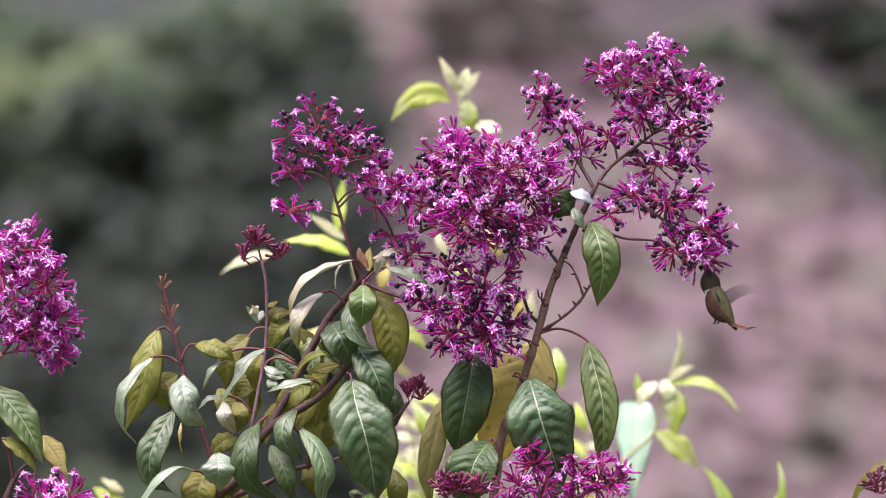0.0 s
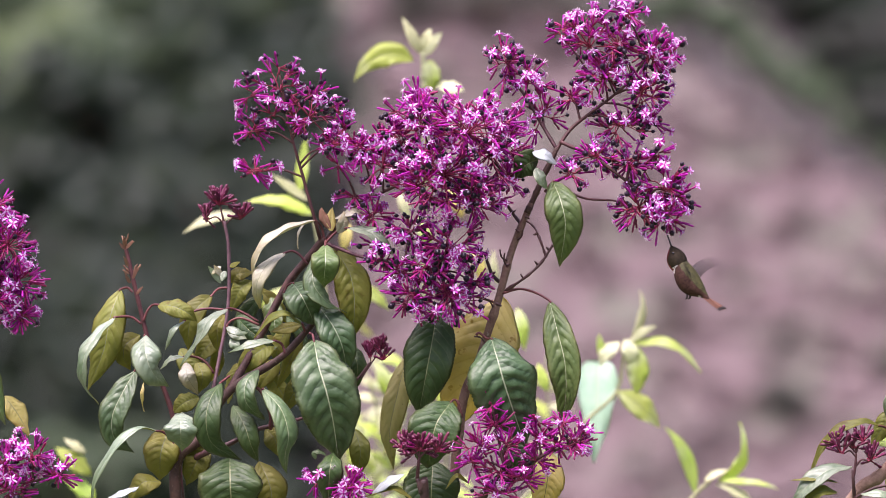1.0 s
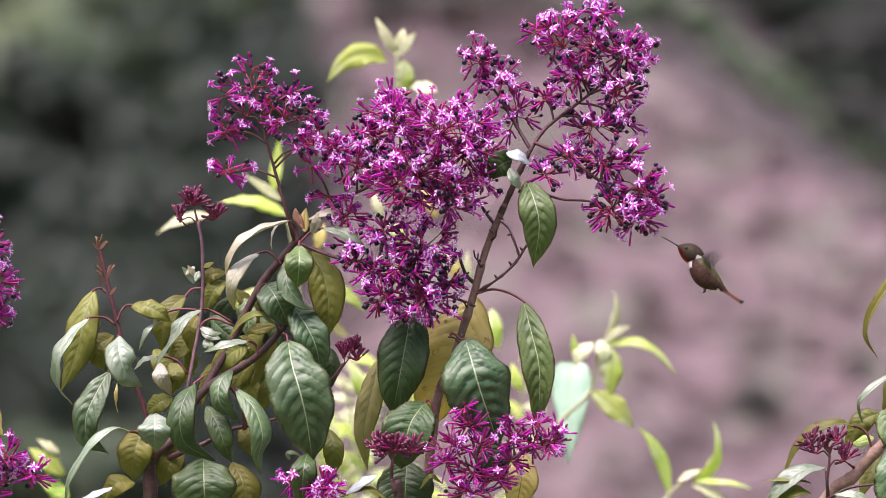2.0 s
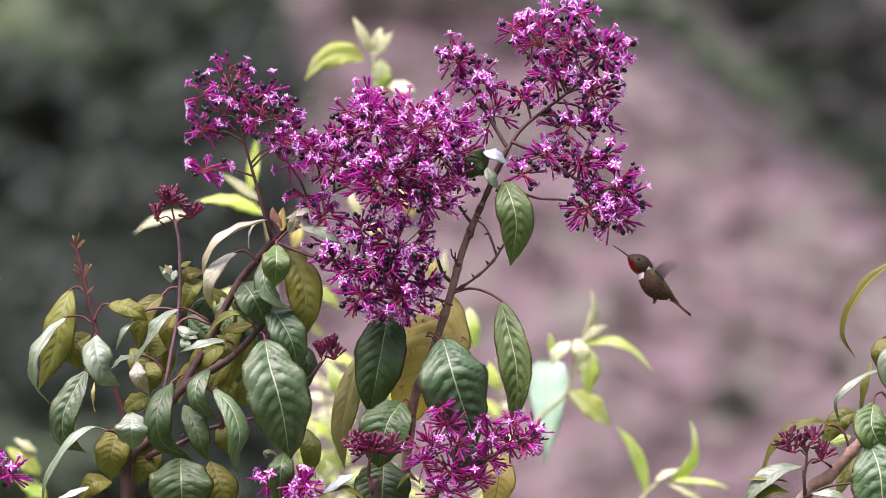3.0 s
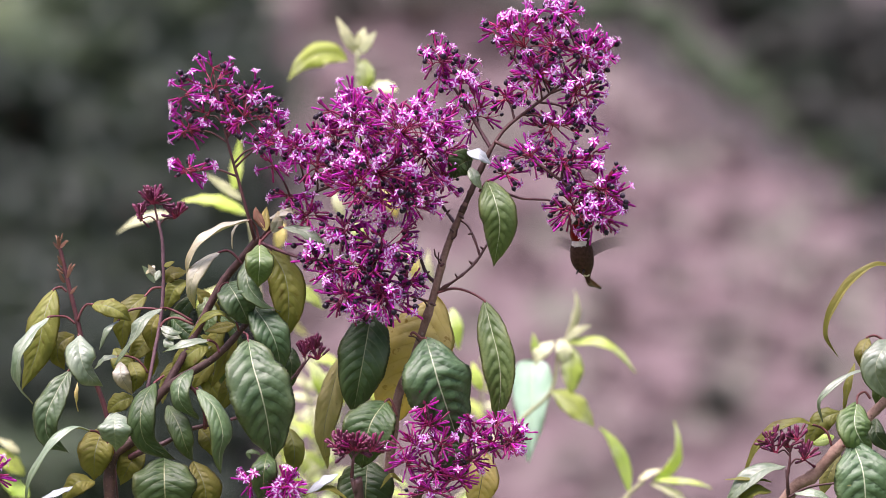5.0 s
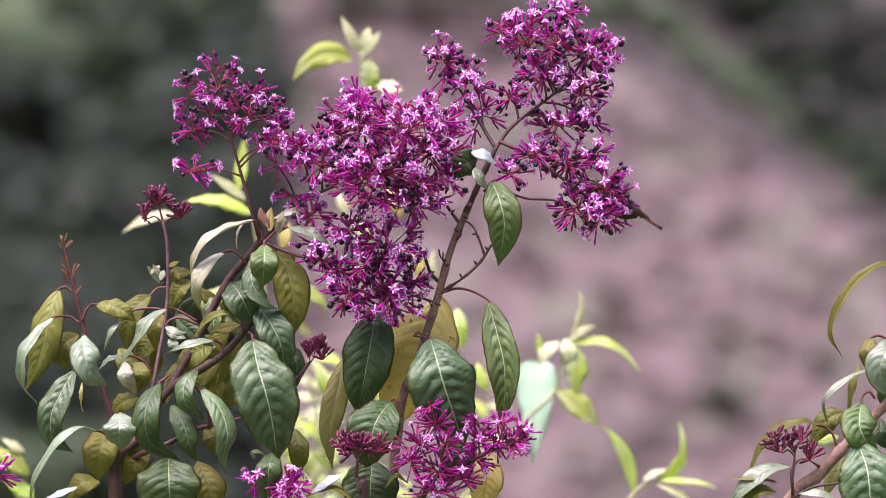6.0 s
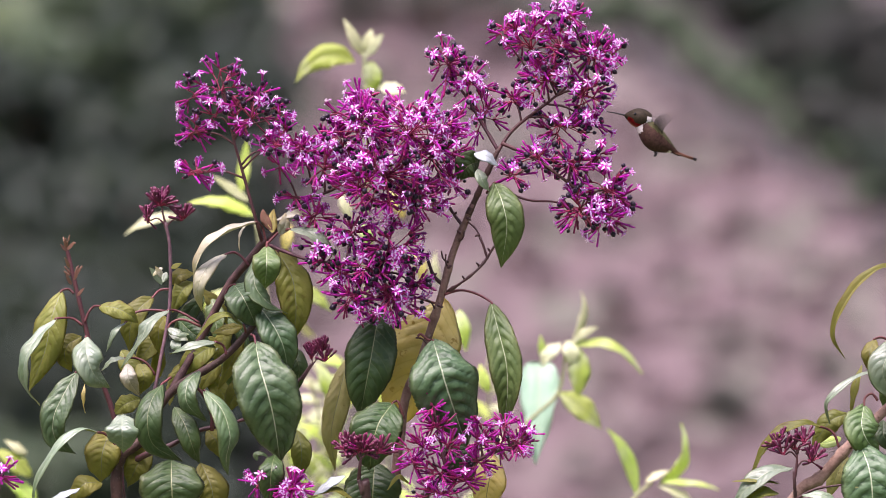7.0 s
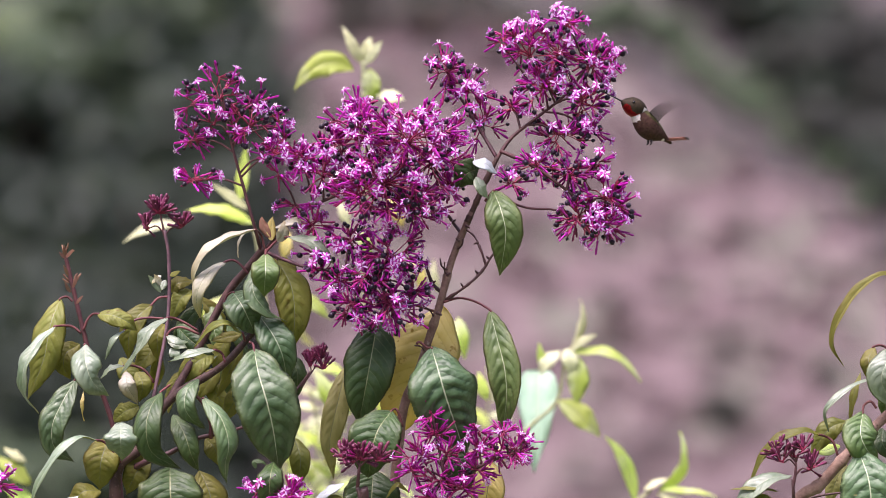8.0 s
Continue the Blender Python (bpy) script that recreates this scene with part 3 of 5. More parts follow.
for i, (gx, gy, rx, ry) in enumerate(((1095, 0, 0.6, 0.35), (1165, 35, 0.55, 0.4), (1225, 85, 0.5, 0.4), (1275, 130, 0.5, 0.3), (1330, 165, 0.45, 0.3), (1030, 20, 0.5, 0.25), (1390, 215, 0.4, 0.25), (1450, 265, 0.35, 0.22), (1520, 335, 0.35, 0.2), (1290, 160, 0.3, 0.2), (1190, 40, 0.3, 0.25))):
    far_plant("bush", gx + 12, gy, rx * 1.2, ry * 1.5, RIDGE_GREEN, 80 + i, "soft green bush along the crest of the bank", "bush", 700, 0.09, group="bushes along the crest")
for i, (gx, gy, rx, ry, mat) in enumerate(((1330, -20, 1.2, 1.0, GULLY), (1440, 30, 1.4, 1.2, CROWN_DARK), (1540, 110, 1.4, 1.6, GULLY), (1500, 190, 1.2, 1.2, GULLY), (1590, 260, 1.3, 1.6, CROWN_DARK), (1420, 110, 1.1, 1.0, GULLY), (1620, 30, 1.6, 1.6, GULLY), (1240, -50, 1.0, 0.7, GULLY), (1370, 80, 0.9, 0.8, CROWN_DARK), (1450, 160, 0.8, 0.7, CROWN_DARK))):
    far_plant("tree", gx, gy, rx, ry, mat, 120 + i, "dark green tree in the gully beyond the crest", "tree", 1000, 0.2, group="trees beyond the crest")
for i, (gx, gy, rx, ry) in enumerate(((1275, 705, 0.35, 0.33), (1285, 590, 0.13, 0.2), (1450, 640, 0.2, 0.15), (1010, 15, 0.5, 0.2), (900, 5, 0.8, 0.2), (760, -5, 0.7, 0.2), (640, 5, 0.5, 0.2), (620, -60, 0.6, 0.3), (720, -70, 0.6, 0.3), (840, -65, 0.7, 0.3))):
    far_plant("scrub_bush", gx, gy, rx, ry, SCRUB, 90 + i, "grey-green scrub bush on bare soil", "bush", 260, 0.08, group="scrub on the bare bank")


def tufts():
    """Low dry tufts and stones scattered over the bare bank."""
    rnd = random.Random(3)
    for name, mat, n, size, label in (("dry_tufts", TUFT, 420, 0.07, "low dry reddish tufts scattered on bare soil"), ("green_tufts", SCRUB, 110, 0.07, "low grey-green tufts scattered on bare soil"), ("pale_tufts", TUFT_PALE, 420, 0.07, "pale pinkish dry grass tufts on bare soil")):
        blobs = []
        for i in range(n):
            x, y = rnd.uniform(-2.2, 6.0), rnd.uniform(55, 68)
            z, cover = height(x, y)
            if cover:
                continue
            r = rnd.uniform(0.07, 0.24)
            blobs.append((Vector((x, y, z + r * 0.25)), (r * 1.6, r, r * 0.5), 30))
        me = leaf_cloud(rnd, blobs, size)
        me.materials.append(mat)
        tagged(new(name, me), label, "tufts", kind="stuff")


TUFT = foliage("tuft_red_brown", (0.096, 0.069, 0.069), (0.138, 0.101, 0.101), (0.2, 0.12, 0.1))
TUFT_PALE = foliage("tuft_pale_pink", (0.138, 0.103, 0.106), (0.188, 0.144, 0.149), (0.5, 0.4, 0.38))
tufts()

# ---------------------------------------------------------------- the flowering shrub
shrub = thing("flowering_shrub", (0.0, DIST + 0.02, 0.0), "tall shrub with magenta flower panicles and drooping green leaves", "shrub", "flowering shrubs")


# main stems
stem(shrub, [at(560, 3940, 0.02), at(500, 2600, 0.03), at(330, 1400, 0.02), at(205, 882, 0.0), at(250, 770, 0.0), at(300, 690, 0), at(390, 632, 0.0), at(452, 566, 0.0)], 0.0072, 0.0027, BARK_DARK, label="ridged red-brown woody stem")
stem(shrub, [at(300, 690, 0), at(345, 610, 0.015), at(400, 505, 0.02), at(440, 455, 0.015), at(468, 420, 0.01)], 0.0036, 0.0036, BARK_DARK)
stem(shrub, [at(600, 3940, 0.05), at(640, 2400, 0.05), at(680, 1200, 0.04), at(705, 760, 0.02), at(740, 640, 0.01), at(775, 530, 0.0), at(800, 440, 0.0), at(834, 358, 0.0)], 0.0056, 0.0027, BARK, knots=0.2, label="pale red-brown woody stem")
stem(shrub, [at(826, 376, 0.0), at(838, 350, 0.0), at(858, 305, -0.002), at(880, 260, -0.005)], 0.0029, 0.0021, BARK_DARK, knots=0.2)
stem(shrub, [at(215, 882, 0.02), at(200, 740, 0.03), at(165, 640, 0.03), at(145, 560, 0.03), at(128, 490, 0.03), at(115, 435, 0.03)], 0.0025, 0.0018, RACHIS)
stem(shrub, [at(268, 700, 0.03), at(280, 640, 0.04), at(297, 540, 0.05), at(298, 440, 0.05), at(290, 390, 0.05)], 0.0017, 0.0015, TWIG_MAUVE)
stem(shrub, [at(228, 815, 0.01), at(262, 798, -0.01), at(300, 784, -0.01), at(345, 760, -0.01), at(400, 747, -0.01), at(440, 736, 0.0)], 0.0030, 0.0014, TWIG)
stem(shrub, [at(785, 515, 0), at(820, 492, -0.01), at(850, 465, -0.01), at(872, 432, -0.01)], 0.0016, 0.0011, TWIG, knots=0.35)
stem(shrub, [at(860, 455, -0.01), at(850, 425, -0.01), at(838, 400, -0.004), at(819, 386, 0.0)], 0.0012, 0.0009, TWIG, knots=0.35)
stem(shrub, [at(780, 500, 0), at(765, 485, 0.0), at(757, 465, 0.0), at(752, 450, 0.0)], 0.0017, 0.0011, TWIG)
stem(shrub, [at(815, 395, 0), at(800, 375, 0.01), at(785, 352, 0.01)], 0.0017, 0.0012, TWIG)
stem(shrub, [at(880, 330, -0.01), at(930, 350, -0.01), at(985, 355, -0.005), at(1010, 375, -0.005)], 0.0012, 0.0008, RACHIS)
stem(shrub, [at(510, 685, 0.0), at(530, 665, 0.0), at(548, 640, 0.0)], 0.0015, 0.0009, TWIG)
stem(shrub, [at(640, 3000, 0.05), at(640, 1500, 0.0), at(645, 900, -0.08), at(640, 870, -0.085), at(632, 845, -0.085)], 0.006, 0.0018, TWIG)
stem(shrub, [at(700, 1100, 0.04), at(740, 900, -0.04), at(770, 850, -0.05), at(800, 820, -0.05)], 0.005, 0.0018, TWIG)

for foot, knee, end in (((796, 462), (782, 455), (778, 440)), ((793, 470), (786, 462), (786, 446)), ((768, 545), (760, 532), (748, 524)), ((806, 425), (816, 418), (819, 405)), ((752, 605), (744, 596), (733, 594))):
    stem(shrub, [at(*foot, 0.0), at(*knee, -0.006), at(*end, -0.008)], 0.0008, 0.0007, TWIG, "spur", knots=0.4, sides=7)
# knots along the bare side twigs
for gx, gy, tx, ty in ((820, 492, 815, 484), (846, 468, 840, 461), (866, 442, 860, 436), (845, 412, 838, 414), (764, 484, 770, 480), (800, 376, 806, 371), (772, 536, 781, 540), (790, 470, 796, 466), (812, 410, 806, 404), (824, 382, 831, 386)):
    stem(shrub, [at(gx, gy, -0.008), at((gx + tx) / 2, (gy + ty) / 2, -0.010), at(tx, ty, -0.011)], 0.0013, 0.0008, TWIG, "spur", knots=0.5, sides=6)
G = lambda *a, **k: leaf(shrub, *a, **k)
# leaves round the leafy stem
SIDE_L = (-0.8, -0.6, 0.2)
V = lambda *a, **k: blade(shrub, *a, **k)
V([(106, 511), (88, 560), (76, 620), (48, 690)], 62, "olive", 0.05, 0.015, (-0.25, -0.85, 0.45), (-0.2, -1, 0), stalk=[(128, 516), (118, 508)], label="hanging olive leaf with a reddish base")
V([(98, 560), (68, 588), (42, 632), (43, 680), (68, 714)], 42, "pale", 0.02, 0.02, (-0.45, -0.35, 0.9), (-0.9, -0.6, -0.1), stalk=[(143, 572), (125, 560)], fold=0.6, label="leaf coloured pale for sky sheen, with a dark rolled tip")
V([(149, 592), (151, 625), (163, 658), (190, 683)], 56, "pale", 0.0, 0.025, (-0.05, -0.55, 0.9), (0.3, -1, 0.1), stalk=[(152, 600), (152, 594)])
V([(133, 654), (112, 690), (92, 735), (96, 775), (131, 800)], 54, "teal", 0.0, 0.02, (-0.1, -0.8, 0.6), (-0.3, -1, 0.0), stalk=[(165, 648), (150, 646)], quilt=2.0, label="quilted bluish-green leaf with a hooked tip")
V([(172, 538), (200, 541), (226, 553), (242, 568)], 38, "olive", 0.02, 0.01, (0.15, -0.75, 0.65), (0.2, -0.9, 0.3), stalk=[(147, 567), (154, 549), (163, 539)])
V([(141, 592), (116, 608), (112, 632), (124, 654)], 42, "olive", 0.06, 0.01, (-0.2, -1, 0.2), (0, -1, 0))
V([(220, 566), (198, 583), (185, 619)], 19, "pale", 0.02, 0.01, (-0.5, -0.4, 0.9), (-0.8, -0.6, 0.2), stalk=[(290, 547), (262, 545), (236, 550)])
V([(296, 545), (262, 566), (246, 596), (213, 648)], 36, "pale", 0.0, 0.02, (-0.35, -0.5, 0.9), (-0.5, -0.5, 0.7), stalk=[(350, 568), (325, 553), (308, 546)], label="narrow leaf coloured pale as if catching the light")
V([(268, 522), (242, 544), (228, 575), (226, 620)], 44, "olive", 0.06, 0.01, (-0.2, -0.9, 0.4), (-0.1, -1, 0.1), stalk=[(297, 508), (280, 510)])
V([(339, 496), (318, 512), (302, 550)], 36, "olive", 0.06, 0.005, (-0.2, -0.8, 0.6), (-0.1, -1, 0.2))
V([(303, 500), (314, 484), (342, 480)], 28, "olive", 0.06, 0.005, (0.1, -0.9, 0.5), (0.1, -0.9, 0.4))
V([(290, 556), (278, 580), (280, 625)], 34, "olive", 0.065, 0.01, (0.1, -1, 0.3), (0, -1, 0))
V([(398, 446), (370, 463), (351, 492), (347, 518), (354, 546)], 32, "blush", 0.0, 0.02, (-0.4, -0.55, 0.8), (-0.5, -1, 0), stalk=[(438, 467), (424, 450), (411, 443)], label="bleached leaf turning yellow at its tip")
V([(452, 389), (405, 405), (366, 430), (346, 462), (341, 497)], 26, "blush", 0.0, 0.02, (-0.3, -0.35, 1), (-0.9, -0.5, 0.1), stalk=[(468, 425), (462, 400)], fold=0.8)
G((432, 396, 0.0), (420, 440, 0.0), 8, "blush", SIDE_L, mid=(421, 412, 0.0))
V([(486, 386), (522, 372), (558, 396)], 26, "blush", 0.0, 0.005, (0.2, -0.45, 1), (0.4, -0.7, 0.6))
G((478, 404, 0.0), (462, 366, 0.0), 16, "withered", (-0.3, -1, 0.3), mid=(466, 382, 0.0))
G((480, 408, 0.0), (482, 366, 0.0), 18, "yellow", (-0.1, -1, 0.3), mid=(478, 386, 0.0))
G((490, 410, -0.005), (502, 372, -0.005), 22, "blush", (0.3, -1, 0.3), mid=(500, 392, -0.01))
V([(508, 402), (545, 408), (572, 428), (592, 452)], 28, "pale", -0.01, 0.01, (0.25, -0.6, 0.9), (0.4, -0.8, 0.5), stalk=[(468, 430), (490, 408)])
V([(469, 432), (469, 466), (466, 508)], 50, "green", -0.02, 0.02, (0, -0.7, 0.8), (0, -1, 0.0), stalk=[(470, 425)], taper=0.2)
V([(450, 452), (448, 500), (472, 532), (508, 552)], 38, "teal", -0.005, 0.015, (-0.3, -0.8, 0.5), (0, -0.6, 0.9))
V([(488, 440), (514, 488), (521, 545), (514, 606)], 66, "olive", 0.02, 0.015, (0.15, -0.9, 0.35), (0.1, -1, 0.0), stalk=[(468, 432), (480, 434)], quilt=1.5)
V([(482, 438), (508, 456), (528, 486)], 34, "olive", 0.03, 0.0, (0.3, -0.8, 0.6), (0.4, -0.9, 0.2))
V([(412, 500), (430, 528), (452, 576)], 66, "teal", 0.0, 0.02, (-0.1, -0.75, 0.75), (0, -1, 0.1), stalk=[(395, 520), (402, 505)])
V([(456, 538), (484, 578), (500, 615), (508, 662)], 66, "teal", 0.0, 0.02, (0.05, -0.7, 0.75), (0.2, -1, 0.05), quilt=1.3)
V([(508, 606), (526, 645), (520, 694)], 36, "dark", 0.03, 0.01, (0.3, -1, 0.2), (0.2, -1, 0))
V([(449, 602), (457, 645), (471, 692), (483, 745), (493, 816)], 114, "teal", -0.03, 0.03, (0.0, -0.6, 0.82), (0.05, -1, -0.05), stalk=[(440, 588), (447, 592)], label="broad bluish-green leaf with a pale midrib", quilt=1.5, taper=0.1)
V([(380, 602), (345, 606), (318, 615), (297, 623)], 24, "pale", -0.02, 0.01, (0, -0.55, 0.9), (-0.1, -0.7, 0.8), stalk=[(398, 624), (392, 608)])
V([(429, 573), (400, 553), (372, 563), (344, 597)], 22, "olive", -0.01, 0.01, (-0.1, -0.5, 0.95), (-0.6, -0.6, 0.6), stalk=[(433, 586)], fold=0.5)
V([(294, 576), (314, 585), (332, 588)], 20, "pale", -0.01, 0.005, (0, -0.6, 0.9), (0.1, -0.7, 0.8), stalk=[(352, 574), (322, 562), (303, 566)])
V([(378, 606), (345, 626), (312, 664)], 46, "olive", 0.02, 0.01, (0, -0.95, 0.45), (0, -1, 0.1))
V([(426, 574), (398, 580), (372, 586)], 22, "olive", 0.02, 0.0, (0, -0.9, 0.5), (0, -0.9, 0.4))
V([(350, 653), (331, 671), (326, 702), (340, 726), (362, 741)], 42, "teal", -0.02, 0.02, (-0.3, -0.8, 0.6), (-0.5, -0.8, 0.1), label="hooked green leaf")
V([(284, 676), (265, 706), (258, 745), (270, 785), (320, 813)], 52, "dark", -0.03, 0.03, (-0.25, -0.85, 0.5), (-0.2, -1, 0.0), label="dark green drooping leaf", stalk=[(300, 664), (292, 670)])
V([(358, 687), (390, 722), (404, 768), (398, 805), (401, 838)], 48, "teal", -0.03, 0.025, (0.35, -0.75, 0.55), (0.6, -0.9, 0), stalk=[(372, 755), (371, 728), (362, 700)])
V([(364, 758), (380, 778), (388, 808)], 38, "olive", 0.0, 0.005, (0, -1, 0.2), (0, -1, 0))
V([(306, 716), (326, 752), (338, 788), (352, 817)], 42, "dark", -0.01, 0.02, (0.2, -0.95, 0.3), (0.2, -1, 0.0))
V([(213, 730), (213, 760), (214, 798)], 62, "pale", -0.04, 0.02, (0, -0.6, 0.85), (0, -1, 0.1), taper=0.2)
V([(245, 702), (220, 711), (198, 730)], 36, "olive", 0.03, 0.005, (0, -0.8, 0.5), (-0.1, -0.9, 0.3))
V([(192, 758), (178, 800), (176, 850)], 66, "olive", 0.0, 0.015, (-0.1, -0.9, 0.5), (0, -1, 0), stalk=[(214, 800), (206, 775)], taper=0.2)
V([(258, 788), (240, 820), (222, 858)], 46, "olive", 0.01, 0.01, (0.1, -1, 0.2), (0.1, -1, 0))
V([(172, 762), (140, 757), (110, 776), (80, 815), (60, 855), (55, 892)], 26, "pale", -0.02, 0.02, (-0.3, -0.4, 0.95), (-0.9, -0.5, 0.1), stalk=[(212, 802), (196, 776), (182, 764)], fold=0.6)
# low leaf whose shade under the others is put into its colour
V([(300, 810), (301, 862), (306, 930)], 116, "dark", -0.04, 0.02, (0.1, -0.95, 0.15), (0.1, -1, -0.2))
V([(352, 815), (372, 862), (378, 930)], 62, "olive", -0.02, 0.01, (0.3, -1, 0.2), (0.2, -1, 0))
V([(484, 800), (477, 832), (474, 905)], 46, "dark", -0.045, 0.02, (0, -0.75, 0.6), (0, -1, -0.1))
V([(452, 812), (450, 800), (462, 799), (472, 806)], 10, "dark", -0.05, 0.0, (-0.3, -0.8, 0.5), (0, -0.7, 0.7))
V([(520, 757), (531, 795), (526, 848)], 38, "olive", 0.0, 0.01, (0.2, -1, 0.2), (0.1, -1, 0))
V([(178, 852), (146, 853), (118, 886)], 44, "olive", -0.02, 0.01, (0, -0.7, 0.7), (-0.2, -1, 0.1))
V([(138, 860), (105, 872), (68, 892)], 28, "silver", -0.05, 0.005, (0, -0.35, 1), (-0.1, -0.5, 0.9))
V([(220, 630), (196, 634), (177, 652)], 18, "pale", 0.03, 0.005, (0, -0.5, 0.9), (-0.4, -0.6, 0.7), stalk=[(272, 660), (255, 638), (236, 630)])
V([(222, 640), (225, 666), (244, 697)], 30, "blush", 0.02, 0.01, (-0.2, -0.9, 0.4), (0, -1, 0.1))
V([(242, 640), (252, 664), (246, 694)], 34, "olive", 0.03, 0.01, (0.1, -1, 0.3), (0, -1, 0))
G((147, 676, 0.02), (147, 728, 0.03), 12, "yellow", SIDE_L, mid=(143, 702, 0.01))
stem(shrub, [at(372, 757, -0.01), at(372, 732, -0.02), at(361, 701, -0.025), at(346, 684, -0.025), at(333, 690, -0.025)], 0.0020, 0.0013, PETIOLE, "petiole")
# bracts and withered scales along the twigs
for gx, gy, tx, ty, wd, tone in ((284, 500, 262, 470, 12, "pale"), (286, 488, 272, 468, 10, "blush"), (292, 478, 285, 496, 12, "pale"), (284, 470, 268, 484, 9, "blush"),
                                 (300, 470, 318, 462, 9, "olive"), (128, 492, 138, 470, 5, "withered"), (124, 500, 114, 480, 5, "withered"), (120, 470, 112, 452, 5, "withered"), (134, 520, 146, 506, 5, "withered"),
                                 (116, 440, 104, 428, 5, "withered"), (116, 438, 128, 424, 5, "withered"), (114, 438, 112, 420, 5, "withered"), (449, 566, 446, 538, 16, "withered"), (452, 566, 470, 556, 14, "withered"), (446, 566, 438, 550, 10, "pale"),
                                 (300, 600, 318, 612, 22, "pale"), (296, 585, 330, 598, 20, "pale")):
    G((gx, gy, 0.02), (tx, ty, 0.015), wd, tone, (0.1, -0.9, 0.4), quilt=0.2)
rb = random.Random(21)
for gx, gy in ((330, 560), (355, 622), (412, 668), (388, 690), (420, 590), (262, 612), (345, 585), (378, 566), (392, 610), (405, 640), (370, 660), (430, 630), (375, 540), (236, 650), (310, 676), (270, 640), (420, 690), (350, 640)):
    q, size, d = rb.uniform(-0.9, 0.9), rb.uniform(70, 110), rb.uniform(0.03, 0.10)
    G((gx - 0.5 * size * math.sin(q), gy - 0.5 * size * math.cos(q), d), (gx + 0.5 * size * math.sin(q), gy + 0.5 * size * math.cos(q), d + rb.uniform(-0.02, 0.02)), rb.uniform(26, 42),
      rb.choice(("olive", "olive", "olive", "dark", "olive", "green")), (rb.uniform(-0.6, 0.6), -0.8, rb.uniform(0.1, 0.9)), bow=rb.uniform(0.05, 0.2), curl=rb.uniform(0, 0.5))
# leaves on the pale stem
V([(668, 546), (657, 610), (646, 670), (634, 734)], 94, "dark", 0.02, 0.02, (-0.05, -0.85, 0.5), (-0.1, -1, 0), stalk=[(770, 534), (720, 520), (688, 528)], label="dark green hanging leaf", taper=0.25, quilt=1.3)
V([(782, 525), (758, 590), (725, 665), (694, 765)], 134, "yellow", 0.05, 0.02, (0.05, -1, 0.2), (0, -1, 0), label="large yellowing leaf with brown-spotted edge", quilt=0.8, taper=0.2)
V([(763, 598), (776, 642), (790, 690), (824, 790)], 124, "teal", -0.03, 0.03, (0.0, -0.65, 0.8), (0.1, -1, 0), stalk=[(736, 592), (742, 588), (755, 598)], quilt=2.0, label="broad grey-green quilted leaf", taper=0.15)
V([(866, 531), (880, 585), (893, 640), (895, 695), (888, 748)], 60, "green", -0.01, 0.02, (-0.25, -0.75, 0.6), (-0.2, -1, 0.1), stalk=[(782, 518), (812, 510), (842, 517)], quilt=2.6, fold=0.4, taper=0.1, label="long green leaf with deep side veins")
V([(692, 710), (668, 744), (656, 786), (652, 826)], 92, "dark", -0.03, 0.02, (-0.05, -0.7, 0.7), (0, -1, 0.0), stalk=[(712, 738), (704, 712), (698, 706)], quilt=1.6, taper=0.2)
V([(660, 815), (657, 865), (655, 925)], 104, "dark", 0.0, 0.01, (0, -1, 0.2), (0, -1, 0))
V([(872, 320), (886, 355), (894, 400), (884, 470)], 66, "green", -0.02, 0.025, (-0.05, -0.7, 0.72), (-0.1, -1, 0.05), stalk=[(858, 338)], label="mid green pointed leaf with pale midrib", quilt=1.7, taper=0.25)
V([(846, 282), (826, 290), (806, 314)], 52, "dark", -0.02, 0.01, (0, -0.95, -0.3), (0, -1, -0.3))
# white sheen comes from the blade's colour
V([(836, 268), (858, 272), (878, 290)], 28, "silver", -0.035, 0.005, (0, -0.7, 0.75), (0.2, -0.8, 0.6), quilt=0.3, label="upturned green leaf with white sheen put into its colour")
V([(842, 296), (850, 314), (862, 334)], 22, "pale", -0.03, 0.005, (0.1, -0.8, 0.7), (0.3, -0.9, 0.3))
V([(613, 630), (597, 695), (583, 765), (590, 830)], 46, "tan", 0.08, 0.01, (0, -1, 0.2), (0, -1, 0), label="thin yellowish leaf with dark specks")
V([(608, 838), (580, 851), (546, 877)], 24, "silver", -0.05, 0.005, (0, -0.45, 0.95), (-0.2, -0.6, 0.8))
V([(628, 886), (590, 862), (540, 878)], 16, "olive", -0.05, 0.005, (0, -0.5, 0.9), (-0.2, -0.6, 0.8))
V([(724, 854), (702, 840), (682, 864)], 10, "olive", -0.05, 0.005, (0, -0.5, 0.9), (-0.6, -0.7, 0.3))
V([(868, 800), (862, 850), (850, 915)], 62, "yellow", 0.03, 0.01, (0.1, -1, 0.2), (0.1, -1, 0))
V([(800, 770), (815, 810), (830, 855)], 60, "dark", 0.0, 0.01, (0.1, -1, 0.2), (0.1, -1, 0))

